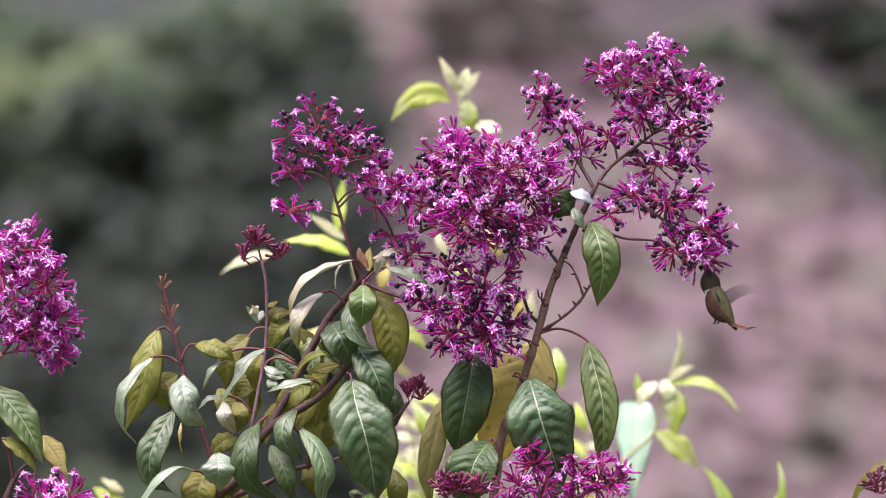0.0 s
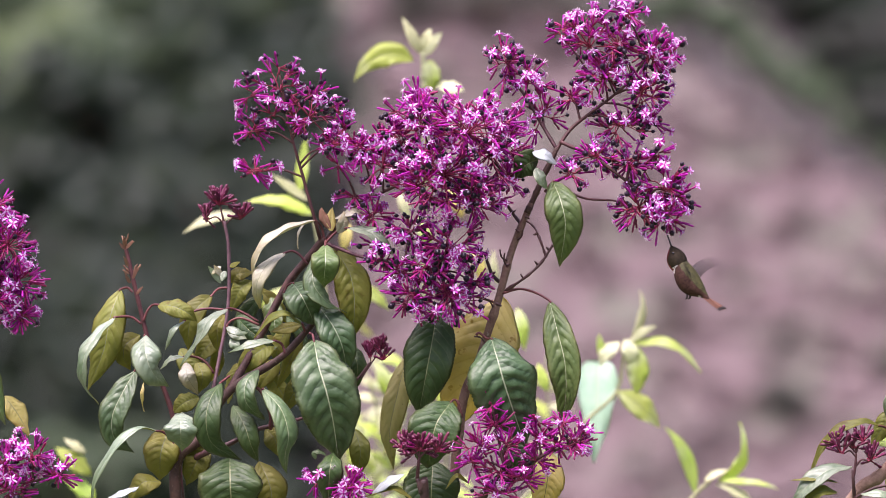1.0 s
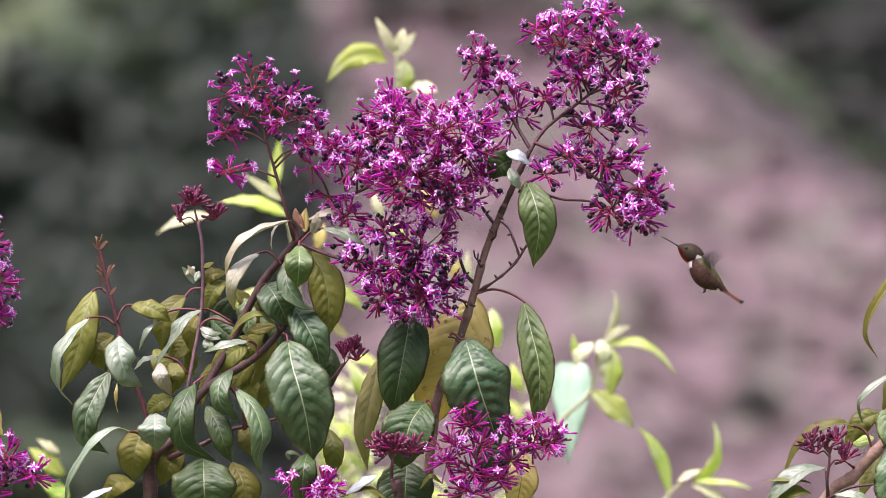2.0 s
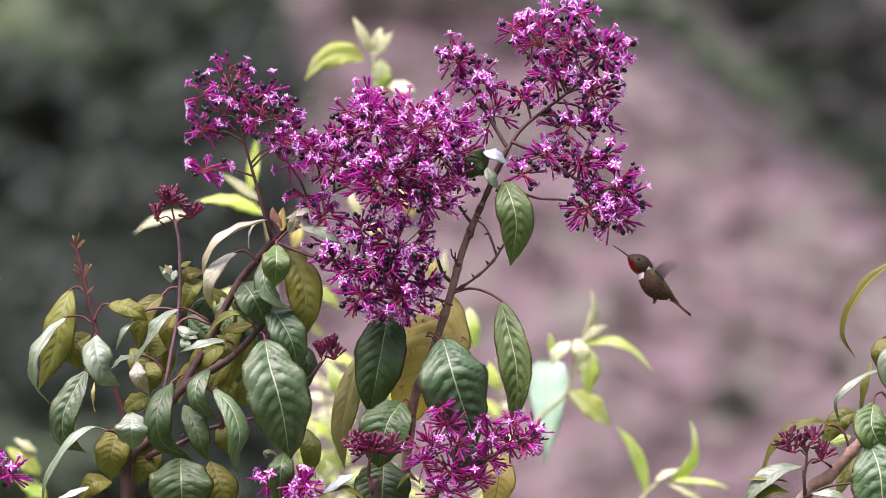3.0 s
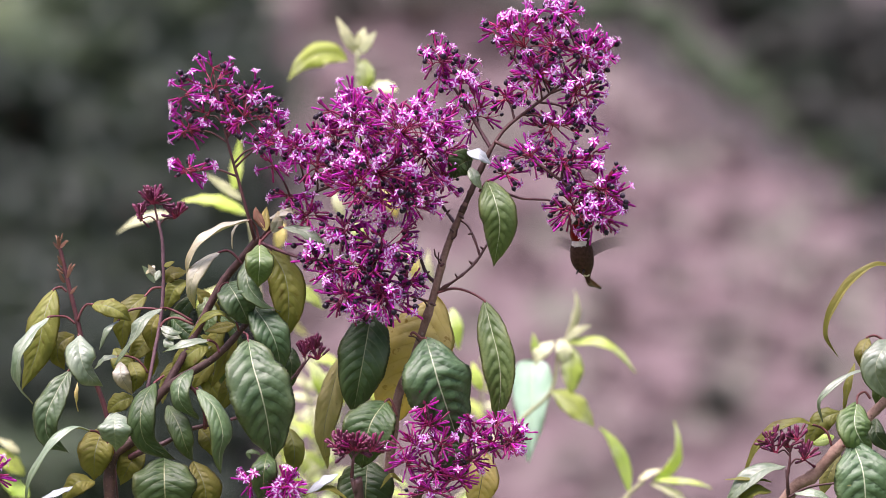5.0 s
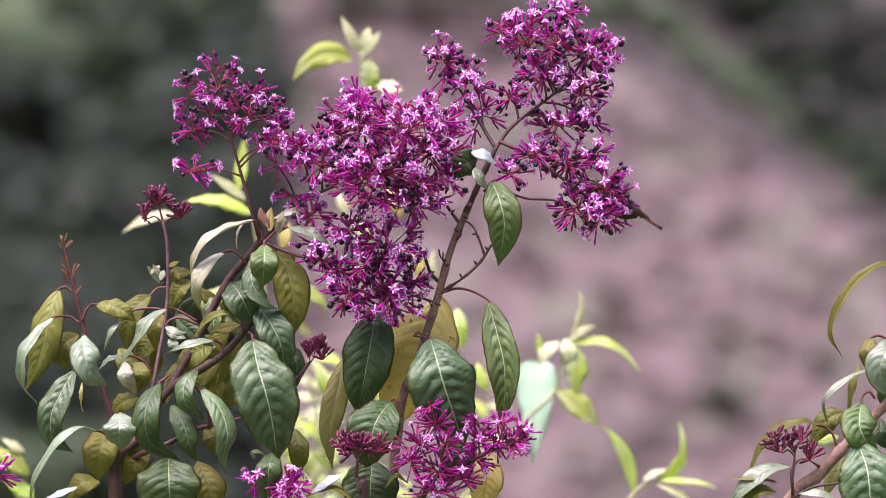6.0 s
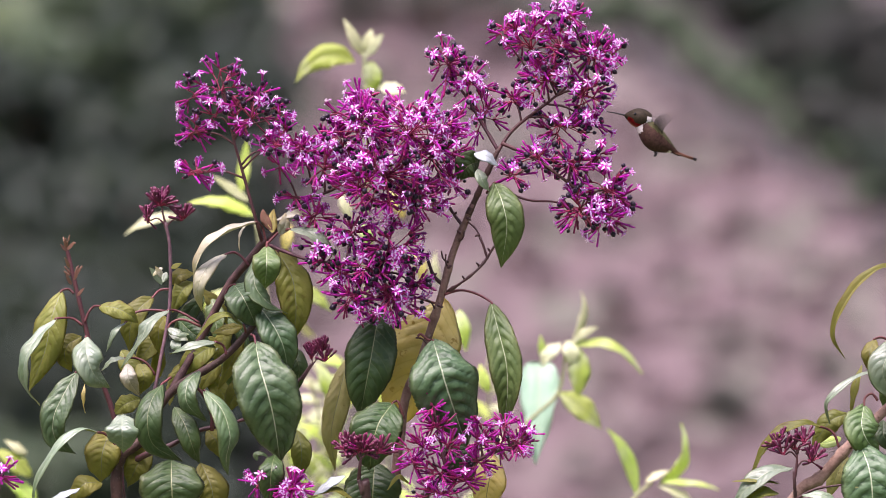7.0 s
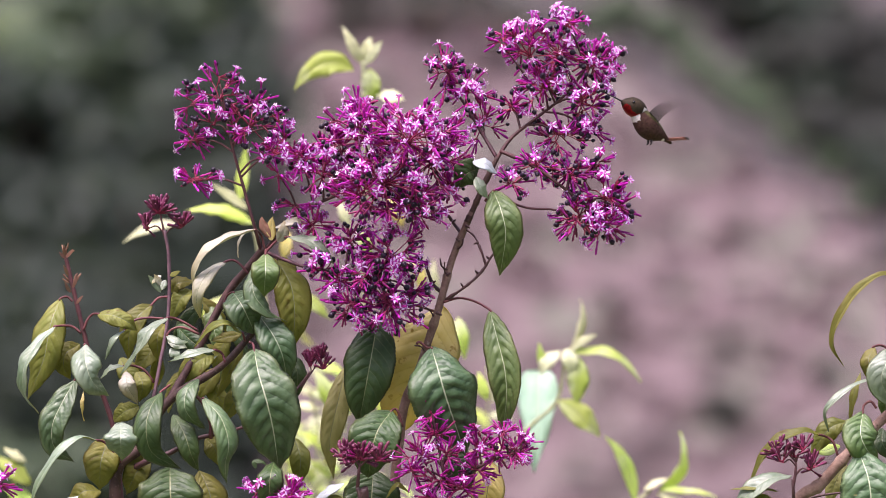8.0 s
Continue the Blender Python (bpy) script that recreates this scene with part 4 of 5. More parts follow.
# flower heads
MIXED, DARK_BUDS = (0.25, 0.48, 0.27), (0.0, 1.0, 0.0)
panicle(shrub, [(462, 428, 0.01), (450, 385, 0.0), (432, 320, 0), (415, 260, 0), (400, 200, 0)],
        [(385, 150, 0, 60, 52, 60, 34), (450, 195, 0, 62, 60, 60, 46), (335, 225, 0, 42, 45, 40, 22), (335, 300, 0, 48, 26, 40, 22), (500, 245, -0.01, 42, 50, 40, 26), (328, 165, 0, 26, 42, 30, 12), (465, 155, 0, 30, 22, 30, 9), (505, 200, 0, 30, 28, 30, 9), (385, 112, 0, 18, 14, 16, 5), (475, 255, 0, 34, 36, 40, 12), (415, 205, 0, 46, 40, 50, 14), (370, 200, 0, 40, 40, 40, 12)],
        (0.25, 0.42, 0.33), 11, "open magenta flower head with dark berries", lift=0.45, density=0.95)
panicle(shrub, [(470, 425, 0.01), (520, 365, 0), (590, 330, 0), (660, 300, 0), (740, 270, 0)],
        [(640, 215, -0.02, 75, 62, 80, 66), (720, 225, -0.03, 85, 65, 80, 84), (690, 310, -0.04, 90, 70, 80, 96), (770, 270, -0.02, 62, 85, 70, 80), (570, 285, -0.01, 52, 60, 60, 40), (600, 240, 0, 40, 50, 50, 26), (740, 360, -0.03, 60, 50, 70, 52), (630, 160, 0, 30, 25, 30, 12), (520, 345, 0, 38, 18, 20, 9), (810, 240, -0.01, 30, 60, 40, 20), (800, 320, -0.02, 30, 40, 30, 16), (530, 255, -0.01, 44, 46, 44, 26), (490, 285, -0.01, 30, 24, 30, 6), (640, 330, -0.04, 60, 50, 60, 36), (560, 380, -0.01, 44, 34, 30, 14)],
        (0.30, 0.55, 0.15), 12, "dense magenta flower head with pale lilac petals", density=1.45)
panicle(shrub, [(472, 430, 0.005), (540, 455, -0.01), (610, 465, -0.02), (670, 480, -0.02)],
        [(690, 430, -0.03, 70, 50, 60, 56), (570, 460, -0.01, 42, 28, 40, 16), (620, 530, -0.03, 48, 45, 50, 36), (690, 530, -0.03, 60, 50, 50, 52), (740, 500, -0.02, 34, 40, 40, 20), (620, 400, -0.01, 40, 40, 40, 22), (650, 470, -0.03, 50, 40, 50, 30), (600, 480, -0.02, 40, 30, 40, 16), (560, 430, -0.01, 30, 26, 30, 10)],
        MIXED, 13, "drooping lower flower head with dark berries", lift=-0.3, density=1.6)
panicle(shrub, [(878, 264, -0.005), (905, 226, 0), (950, 190, 0), (1000, 150, 0), (1035, 105, 0)],
        [(925, 60, 0, 62, 60, 60, 40), (985, 70, 0, 60, 70, 60, 46), (1050, 95, 0, 52, 52, 50, 38), (960, 130, -0.01, 60, 50, 50, 36), (1040, 165, 0, 50, 52, 50, 36), (1000, 225, 0, 62, 40, 50, 32), (1000, 15, 0, 34, 24, 30, 12), (905, 170, 0.01, 30, 40, 40, 14), (1085, 95, 0, 24, 40, 30, 14), (880, 45, 0, 26, 40, 30, 10), (1055, 215, 0, 26, 34, 30, 12)],
        MIXED, 14, "upright magenta flower head with many dark berries", lift=0.45, density=1.45)
panicle(shrub, [(878, 262, 0.0), (850, 215, 0.01), (820, 165, 0.01), (800, 140, 0.01)],
        [(790, 105, 0, 45, 48, 45, 30), (830, 140, 0, 50, 45, 50, 22), (850, 200, 0.02, 44, 50, 40, 18)],
        MIXED, 15, "small magenta flower head", lift=0.5, density=1.45)
panicle(shrub, [(885, 250, -0.005), (940, 275, -0.01), (990, 310, -0.015), (1040, 350, -0.015)],
        [(950, 275, -0.01, 62, 38, 50, 28), (1010, 285, -0.01, 52, 42, 50, 34), (1075, 330, -0.01, 52, 52, 50, 40), (1020, 370, -0.015, 52, 52, 50, 44), (1075, 385, -0.015, 42, 44, 50, 34), (900, 310, -0.01, 40, 28, 30, 12), (1100, 345, -0.01, 26, 34, 30, 12), (1060, 265, -0.005, 34, 30, 30, 12)],
        MIXED, 16, "spreading magenta flower head with dark berries", lift=-0.1, density=1.35)
panicle(shrub, [(800, 850, -0.05), (785, 820, -0.06), (775, 770, -0.06), (766, 725, -0.06)],
        [(764, 716, -0.06, 30, 26, 24, 10), (770, 750, -0.06, 46, 30, 34, 18), (742, 785, -0.06, 44, 34, 40, 20), (792, 786, -0.06, 46, 34, 40, 20), (722, 816, -0.06, 34, 28, 34, 14), (772, 832, -0.06, 56, 36, 46, 26), (822, 848, -0.06, 44, 34, 40, 18), (775, 874, -0.06, 56, 28, 40, 18)],
        (0.10, 0.88, 0.02), 17, "magenta head of unopened tubular flowers", lift=0.5, density=1.5, scale=0.86)
panicle(shrub, [(800, 838, -0.05), (840, 812, -0.06), (885, 792, -0.06), (920, 780, -0.06)],
        [(845, 775, -0.06, 40, 36, 36, 18), (845, 815, -0.06, 44, 30, 36, 16), (880, 785, -0.06, 46, 38, 40, 22), (915, 782, -0.06, 36, 38, 36, 22), (846, 742, -0.06, 22, 24, 24, 8), (890, 745, -0.06, 24, 22, 24, 9), (930, 765, -0.06, 22, 26, 24, 10)],
        (0.14, 0.84, 0.02), 27, "magenta spike of unopened tubular flowers", lift=0.35, density=1.5, scale=0.86)
panicle(shrub, [(632, 845, -0.085), (634, 820, -0.09), (636, 805, -0.09)],
        [(638, 794, -0.09, 48, 26, 24, 40), (604, 790, -0.09, 12, 20, 16, 9), (672, 798, -0.09, 14, 16, 14, 9)], DARK_BUDS, 18, "dark wine-red cluster of young buds", lift=0.7, buds=YOUNG + [BUDS[2]])
panicle(shrub, [(510, 960, -0.05), (505, 900, -0.06), (500, 870, -0.06)],
        [(515, 858, -0.06, 36, 32, 40, 34), (450, 850, -0.05, 26, 30, 30, 12), (510, 890, -0.06, 40, 30, 40, 24)], (0.22, 0.78, 0.0), 19, "pink flower head low on the shrub", lift=0.5)
panicle(shrub, [(290, 400, 0.05), (288, 385, 0.05), (284, 370, 0.05)], [(280, 358, 0.05, 26, 28, 24, 26), (255, 385, 0.05, 14, 16, 16, 10), (325, 384, 0.05, 20, 18, 18, 14)], DARK_BUDS, 20, "dark wine-red cluster of young buds", lift=0.9, r0=0.0014, buds=YOUNG)
panicle(shrub, [(532, 668, 0.0), (546, 648, 0.0), (556, 634, 0.0)], [(566, 620, 0, 20, 20, 16, 20), (548, 630, 0, 12, 16, 10, 9), (574, 636, 0, 12, 8, 10, 5)], DARK_BUDS, 21, "small cluster of dark buds", lift=1.6, r0=0.001, buds=YOUNG[1:2])
panicle(shrub, [(128, 490, 0.03), (120, 455, 0.03)], [(115, 434, 0.03, 6, 8, 6, 3), (128, 490, 0.03, 5, 22, 6, 4)], DARK_BUDS, 22, "withered brown bud tip", stalk=TWIG, lift=1.0, r0=0.001, buds=DRY)


# ---------------------------------------------------------------- neighbouring shrubs of the same kind
left_shrub = thing("flowering_shrub", (-0.52, DIST, 0.0), "neighbouring shrub with a large magenta flower panicle", "shrub", "flowering shrubs")
stem(left_shrub, [at(-240, 3940, 0.0), at(-240, 2000, 0), at(-230, 900, 0.0), at(-215, 600, 0), at(-170, 555, 0)], 0.012, 0.003, BARK)
stem(left_shrub, [at(-232, 960, 0), at(-190, 880, 0.0), at(-150, 780, 0.0), at(-120, 745, 0)], 0.005, 0.0016, TWIG)
panicle(left_shrub, [(-170, 555, 0), (-130, 500, 0), (-100, 440, 0)],
        [(-130, 360, 0, 70, 48, 60, 50), (-90, 430, 0, 62, 55, 60, 56), (-70, 500, 0, 52, 50, 50, 50), (-120, 520, 0, 60, 60, 50, 56), (-170, 440, 0, 55, 80, 60, 60), (-60, 560, 0, 36, 32, 40, 28)],
        (0.38, 0.55, 0.07), 31, "dense magenta flower head with pale petals")
panicle(left_shrub, [(-190, 890, -0.02), (-110, 860, -0.03), (-40, 850, -0.03)],
        [(-100, 815, -0.03, 50, 45, 40, 36), (-50, 800, -0.03, 45, 40, 40, 34), (0, 840, -0.03, 36, 24, 30, 18), (-90, 870, -0.03, 70, 30, 40, 36)],
        (0.30, 0.62, 0.08), 32, "low magenta flower head", lift=0.4)
leaf(left_shrub, (-185, 615, -0.01), (-96, 752, -0.02), 62, "green", (0.1, -0.9, 0.5), bow=0.1, petiole=(-215, 600, 0))
leaf(left_shrub, (-100, 700, 0.02), (-55, 770, 0.02), 40, "yellow", (0.2, -1, 0.3), bow=0.05)
leaf(left_shrub, (-170, 705, -0.02), (-110, 770, -0.02), 36, "olive", (0, -0.6, 0.9), bow=0.15, petiole=(-150, 780, 0))

right_shrub = thing("flowering_shrub", (0.55, DIST, 0.0), "neighbouring shrub with curling leaves and a young bud cluster", "shrub", "flowering shrubs")
stem(right_shrub, [at(1150, 3940, 0.0), at(1200, 2200, 0), at(1300, 1100, 0.0), at(1400, 885, 0), at(1450, 840, 0.0), at(1500, 785, 0), at(1550, 735, 0.0), at(1640, 650, 0)], 0.0062, 0.0046, TWIG_PINK, knots=0.22, label="pinkish-brown peeling stem")
stem(right_shrub, [at(1405, 880, -0.01), at(1403, 850, -0.015), at(1402, 830, -0.015)], 0.0018, 0.0012, TWIG)
S = lambda *a, **k: blade(right_shrub, *a, **k)
S([(1590, 470), (1555, 471), (1518, 497), (1485, 545), (1472, 590), (1493, 632)], 19, "olive", 0.0, 0.01, (-0.4, -0.6, 0.75), (-0.8, -0.8, 0.1), fold=0.8, label="long drooping olive leaf with a dark tip")
S([(1545, 652), (1505, 668), (1472, 694), (1459, 714), (1466, 747)], 17, "pale", -0.01, 0.015, (-0.35, -0.35, 0.9), (-0.9, -0.6, 0.1), stalk=[(1580, 640)], fold=0.6)
S([(1545, 596), (1536, 625), (1552, 668)], 32, "olive", 0.02, 0.01, (-0.4, -0.9, 0.3), (-0.2, -1, 0), stalk=[(1580, 606), (1560, 594)])
S([(1522, 642), (1510, 680), (1502, 730)], 18, "olive", 0.03, 0.01, (-0.7, -0.7, 0.2), (-0.7, -0.8, 0))
S([(1590, 600), (1568, 625), (1560, 662), (1590, 712)], 56, "pale", 0.0, 0.02, (-0.2, -0.7, 0.7), (0, -1, 0.1))
S([(1590, 660), (1570, 690), (1562, 722)], 36, "green", 0.02, 0.01, (0, -1, 0.3), (0, -1, 0))
S([(1526, 712), (1522, 748), (1532, 776), (1553, 800)], 66, "green", -0.02, 0.02, (0.05, -0.8, 0.6), (0.1, -1, 0.05), stalk=[(1550, 705), (1540, 693), (1528, 700)], quilt=1.6)
S([(1518, 780), (1536, 830), (1542, 890), (1545, 965)], 108, "teal", -0.03, 0.025, (-0.1, -0.8, 0.6), (-0.05, -1, 0.05), stalk=[(1502, 790)], label="broad green leaf with a pale midrib", quilt=1.7, taper=0.2)
S([(1450, 752), (1420, 747), (1378, 762), (1348, 795), (1325, 843)], 25, "olive", 0.0, 0.01, (-0.25, -0.5, 0.9), (-0.8, -0.7, 0.2), stalk=[(1482, 790), (1474, 766), (1462, 756)], fold=0.6)
S([(1400, 824), (1356, 832), (1310, 870), (1290, 905)], 44, "pale", -0.03, 0.015, (-0.2, -0.5, 0.9), (-0.4, -0.9, 0.3))
S([(1500, 728), (1466, 742), (1432, 790)], 40, "olive", 0.02, 0.005, (0, -0.9, 0.5), (0, -1, 0.2))
S([(1486, 772), (1456, 780), (1438, 776)], 20, "lime", 0.03, 0.0, (0, -0.9, 0.5), (0, -1, 0.2))
S([(1375, 852), (1340, 846), (1292, 848)], 12, "olive", -0.04, 0.005, (0, -0.5, 0.9), (0, -0.6, 0.8))
S([(1375, 870), (1345, 868), (1305, 895)], 26, "olive", -0.04, 0.005, (0, -0.6, 0.8), (-0.2, -0.8, 0.5))
S([(1496, 800), (1478, 835), (1462, 880)], 34, "tan", 0.03, 0.005, (0.2, -1, 0.2), (0, -1, 0))
S([(1416, 872), (1452, 872), (1486, 890)], 24, "pale", -0.03, 0.005, (0, -0.45, 1), (0.2, -0.6, 0.8))
S([(1560, 740), (1562, 770), (1590, 800)], 30, "dark", 0.03, 0.01, (0, -1, 0.2), (0, -1, 0))
stem(right_shrub, [at(1405, 880, -0.012), at(1440, 862, -0.014), at(1490, 854, -0.014)], 0.0012, 0.0010, TWIG)
panicle(right_shrub, [(1402, 845, -0.015), (1406, 825, -0.015), (1408, 800, -0.015)], [(1422, 778, -0.015, 16, 16, 12, 9), (1402, 790, -0.015, 7, 14, 8, 5), (1372, 785, -0.015, 10, 18, 12, 9), (1380, 800, -0.015, 14, 8, 10, 6), (1436, 812, -0.015, 16, 18, 14, 13)], DARK_BUDS, 33, "wine-red cluster of young buds", lift=0.8, r0=0.0016, buds=YOUNG)

# ---------------------------------------------------------------- the lime-green plant behind
lime = thing("leafy_shrub", (0.05, DIST + 0.70, 0.0), "sunlit lime-green willow-leaved shrub behind the flowers", "shrub")
Z = 0.68
stem(lime, [at(700, 3560, Z), at(660, 1500, Z), at(650, 800, Z), at(645, 400, Z), at(645, 200, Z), at(642, 90, Z)], 0.004, 0.0022, TWIG_LIME, sides=7)
stem(lime, [at(655, 1400, Z), at(500, 800, Z), at(470, 520, Z), at(450, 390, Z)], 0.003, 0.0016, TWIG_LIME, sides=7)
stem(lime, [at(700, 1600, Z), at(760, 1000, Z), at(850, 850, Z), at(930, 745, Z), at(985, 690, Z), at(1000, 605, Z)], 0.003, 0.0016, TWIG_LIME, sides=7)
stem(lime, [at(720, 1700, Z), at(1000, 1050, Z), at(1110, 890, Z), at(1150, 850, Z)], 0.003, 0.0016, TWIG_LIME, sides=7)
stem(lime, [at(660, 1600, Z), at(200, 1300, Z), at(60, 980, Z), at(20, 820, Z)], 0.003, 0.0016, TWIG_LIME, sides=7)
Y = lambda *a, **k: leaf(lime, *a, **{"quilt": 0.3, "name": "leaf", **k})
Y((624, 108, Z), (518, 142, Z), 56, "lime", (-0.1, -0.9, 0.5), mid=(568, 92, Z), face_tip=(-0.6, -0.9, 0.2))
Y((640, 95, Z), (604, 28, Z), 22, "cream", (-0.3, -1, 0.2), bow=0.1)
Y((645, 95, Z), (676, 55, Z), 22, "cream", (0.3, -1, 0.4), bow=0.1)
Y((648, 90, Z), (655, 48, Z), 26, "cream", (0, -1, 0.4), bow=0.1)
Y((655, 105, Z), (655, 168, Z), 40, "lime", (0, -1, 0.4), bow=0.1)
Y((665, 150, Z), (715, 160, Z), 36, "cream", (0.2, -0.7, 0.8), bow=0.1)
Y((448, 378, Z), (325, 355, Z), 40, "lime", (0, -0.7, 0.8), bow=0.15, curl=0.3)
Y((320, 380, Z), (215, 412, Z), 30, "cream", (0, -0.7, 0.8), bow=0.1)
Y((424, 335, Z), (434, 242, Z), 26, "lime", (0, -1, 0.3))
Y((438, 352, Z), (372, 306, Z), 18, "cream", (0, -1, 0.3))
Y((952, 638, Z + 0.05), (946, 818, Z + 0.02), 86, "mint", (-0.1, -0.9, 0.6), bow=0.06, plump=0.5, taper=0.3)
Y((985, 690, Z), (1062, 755, Z), 50, "lime", (0.2, -0.9, 0.5), bow=0.08)
Y((1010, 608, Z), (1136, 658, Z), 32, "lime", (0.1, -0.6, 0.9), mid=(1078, 606, Z))
Y((1008, 606, Z), (1026, 510, Z), 20, "cream", (0.7, -0.8, 0.1), mid=(1034, 558, Z))
Y((1008, 603, Z), (1055, 575, Z), 18, "cream", (0.2, -0.8, 0.5), bow=0.1)
Y((1022, 612, Z), (1020, 700, Z), 46, "lime", (0, -1, 0.3), bow=0.08)
Y((990, 605, Z), (955, 650, Z), 34, "cream", (-0.3, -0.7, 0.7), bow=0.2)
Y((965, 640, Z), (953, 590, Z), 20, "lime", (-0.3, -1, 0.2))
Y((1000, 600, Z), (1010, 650, Z), 34, "cream", (0, -0.8, 0.6), bow=0.2)
Y((1122, 870, Z), (1070, 755, Z), 28, "lime", (-0.3, -0.9, 0.3), mid=(1108, 800, Z))
Y((1165, 850, Z), (1204, 745, Z), 28, "lime", (0.6, -0.8, 0.1), mid=(1208, 812, Z))
Y((1165, 850, Z), (1270, 862, Z), 22, "lime", (0, -0.6, 0.9), bow=0.1)
Y((1160, 855, Z), (1235, 895, Z), 24, "cream", (0, -0.6, 0.9), bow=0.1)
Y((1140, 850, Z), (1180, 830, Z), 24, "cream", (0, -0.6, 0.9), bow=0.1)
rl = random.Random(77)
# a thicket of small bright leaves further back, in sprays along thin twigs
for foot, tip in (((560, 1000), (575, 600)), ((600, 1000), (545, 660)), ((540, 1000), (610, 640)), ((690, 1000), (676, 650)), ((870, 1000), (860, 640)), ((585, 1000), (600, 700)), ((540, 950), (530, 740))):
    d = Z + rl.uniform(0.15, 0.6)
    way = [(foot[0], foot[1]), ((foot[0] * 2 + tip[0]) / 3 + rl.uniform(-12, 12), (foot[1] + tip[1]) / 2), tip]
    stem(lime, [at(660, 1500, Z)] + [at(x, y, d) for x, y in way], 0.003, 0.0012, TWIG_LIME, "twig", sides=6)
    for i in range(11 if tip[0] > 500 else 9):
        q = i / 10
        gy = tip[1] + (min(foot[1], 900) - tip[1]) * q
        gx = tip[0] + (foot[0] - tip[0]) * q + rl.uniform(-8, 8)
        lean = rl.choice((-1, 1)) * rl.uniform(0.4, 1.5)
        size = rl.uniform(34, 66)
        Y((gx, gy, d), (gx + size * math.sin(lean), gy - size * math.cos(lean) * rl.choice((1, -0.6)), d + rl.uniform(-0.06, 0.03)), rl.uniform(14, 26), rl.choice(("lime", "lime", "cream")), (rl.uniform(-0.6, 0.6), -0.9, rl.uniform(0.1, 0.8)), bow=0.12)
for gx, gy, tx, ty, wd, tone in ((520, 505, 585, 548, 30, "lime"), (362, 556, 402, 505, 40, "lime"), (500, 440, 512, 392, 26, "yellow"), (810, 545, 822, 620, 30, "lime"), (690, 740, 672, 652, 34, "lime"), (862, 690, 846, 640, 24, "lime"), (775, 500, 768, 440, 16, "cream"), (52, 840, -10, 790, 40, "lime"), (60, 880, 5, 846, 40, "lime"), (690, 330, 712, 385, 34, "yellow"), (640, 380, 656, 440, 30, "lime"), (735, 440, 742, 500, 30, "yellow"), (600, 340, 620, 390, 26, "cream"), (45, 800, 5, 776, 26, "cream"), (560, 640, 590, 720, 30, "lime"), (600, 690, 560, 770, 34, "cream")):
    Y((gx, gy, Z), (tx, ty, Z), wd, tone, (rl.uniform(-0.3, 0.3), -0.8, 0.7), bow=0.1)


# ---------------------------------------------------------------- the hummingbird
BACK = surface("plumage_bronze_green", (0.026, 0.027, 0.008), (0.072, 0.070, 0.022), 420, 0.65, 0.9, 0, None, (0.14, 0.12, 0.04), 0, gloss=0.25)
BELLY = surface("plumage_brown_buff", (0.028, 0.013, 0.010), (0.074, 0.037, 0.027), 420, 0.75, 0.9, 0, None, (0.05, 0.042, 0.012), 0, gloss=0.15)
CROWN_BROWN = surface("plumage_dark_brown", (0.014, 0.010, 0.005), (0.040, 0.029, 0.014), 600, 0.7, 0.8, 0, None, None, 0, gloss=0.2)
GORGET = surface("plumage_red", (0.09, 0.004, 0.005), (0.34, 0.012, 0.012), 700, 0.4, 0.8, 0, None, None, 0)
GORGET.node_tree.nodes["Principled BSDF"].inputs["Metallic"].default_value = 0.85
COLLAR = surface("plumage_white", (0.50, 0.46, 0.43), (0.74, 0.70, 0.67), 600, 0.7, 0.6, 0, None, None, 0)
TAIL = surface("plumage_rufous", (0.080, 0.028, 0.012), (0.17, 0.062, 0.026), 500, 0.6, 0.5, 0, None, None, 0)
TAIL_TIP = surface("plumage_blackish", (0.015, 0.012, 0.010), (0.04, 0.03, 0.025), 500, 0.5, 0.5, 0, None, None, 0)
WING = surface("wing_blurred_grey", (0.035, 0.028, 0.026), (0.08, 0.065, 0.06), 300, 0.6, 0.3, 0, None, None, 0)
BILL = surface("bill_black", (0.012, 0.010, 0.010), (0.03, 0.027, 0.025), 500, 0.35, 0.2, 0, None, None, 0)
EYE_BLACK = surface("eye_black", (0.004, 0.004, 0.004), (0.008, 0.008, 0.008), 500, 0.1, 0.0, 0, None, None, 0)


def thin_out(m):
    """The beating wing grows thinner to the eye towards its tip."""
    n, l = m.node_tree.nodes, m.node_tree.links
    co, xyz, ab, ma = n.new("ShaderNodeTexCoord"), n.new("ShaderNodeSeparateXYZ"), n.new("ShaderNodeMath"), n.new("ShaderNodeMapRange")
    ab.operation = "ABSOLUTE"
    l.new(co.outputs["Object"], xyz.inputs[0]), l.new(xyz.outputs["Y"], ab.inputs[0]), l.new(ab.outputs[0], ma.inputs["Value"])
    for key, value in (("From Min", 0.002), ("From Max", 0.033), ("To Min", 0.55), ("To Max", 0.02)):
        ma.inputs[key].default_value = value
    l.new(ma.outputs[0], n["Principled BSDF"].inputs["Alpha"])


thin_out(WING)
bird = thing("hummingbird", (0, 0, 0), "tiny bronze-green hummingbird with red throat hovering at the flowers", "hummingbird")


def shade_faces(bm, rule):
    for f in bm.faces:
        c = f.calc_center_median()
        f.material_index = rule(c + 0.0007 * noise.noise_vector(c * 900))


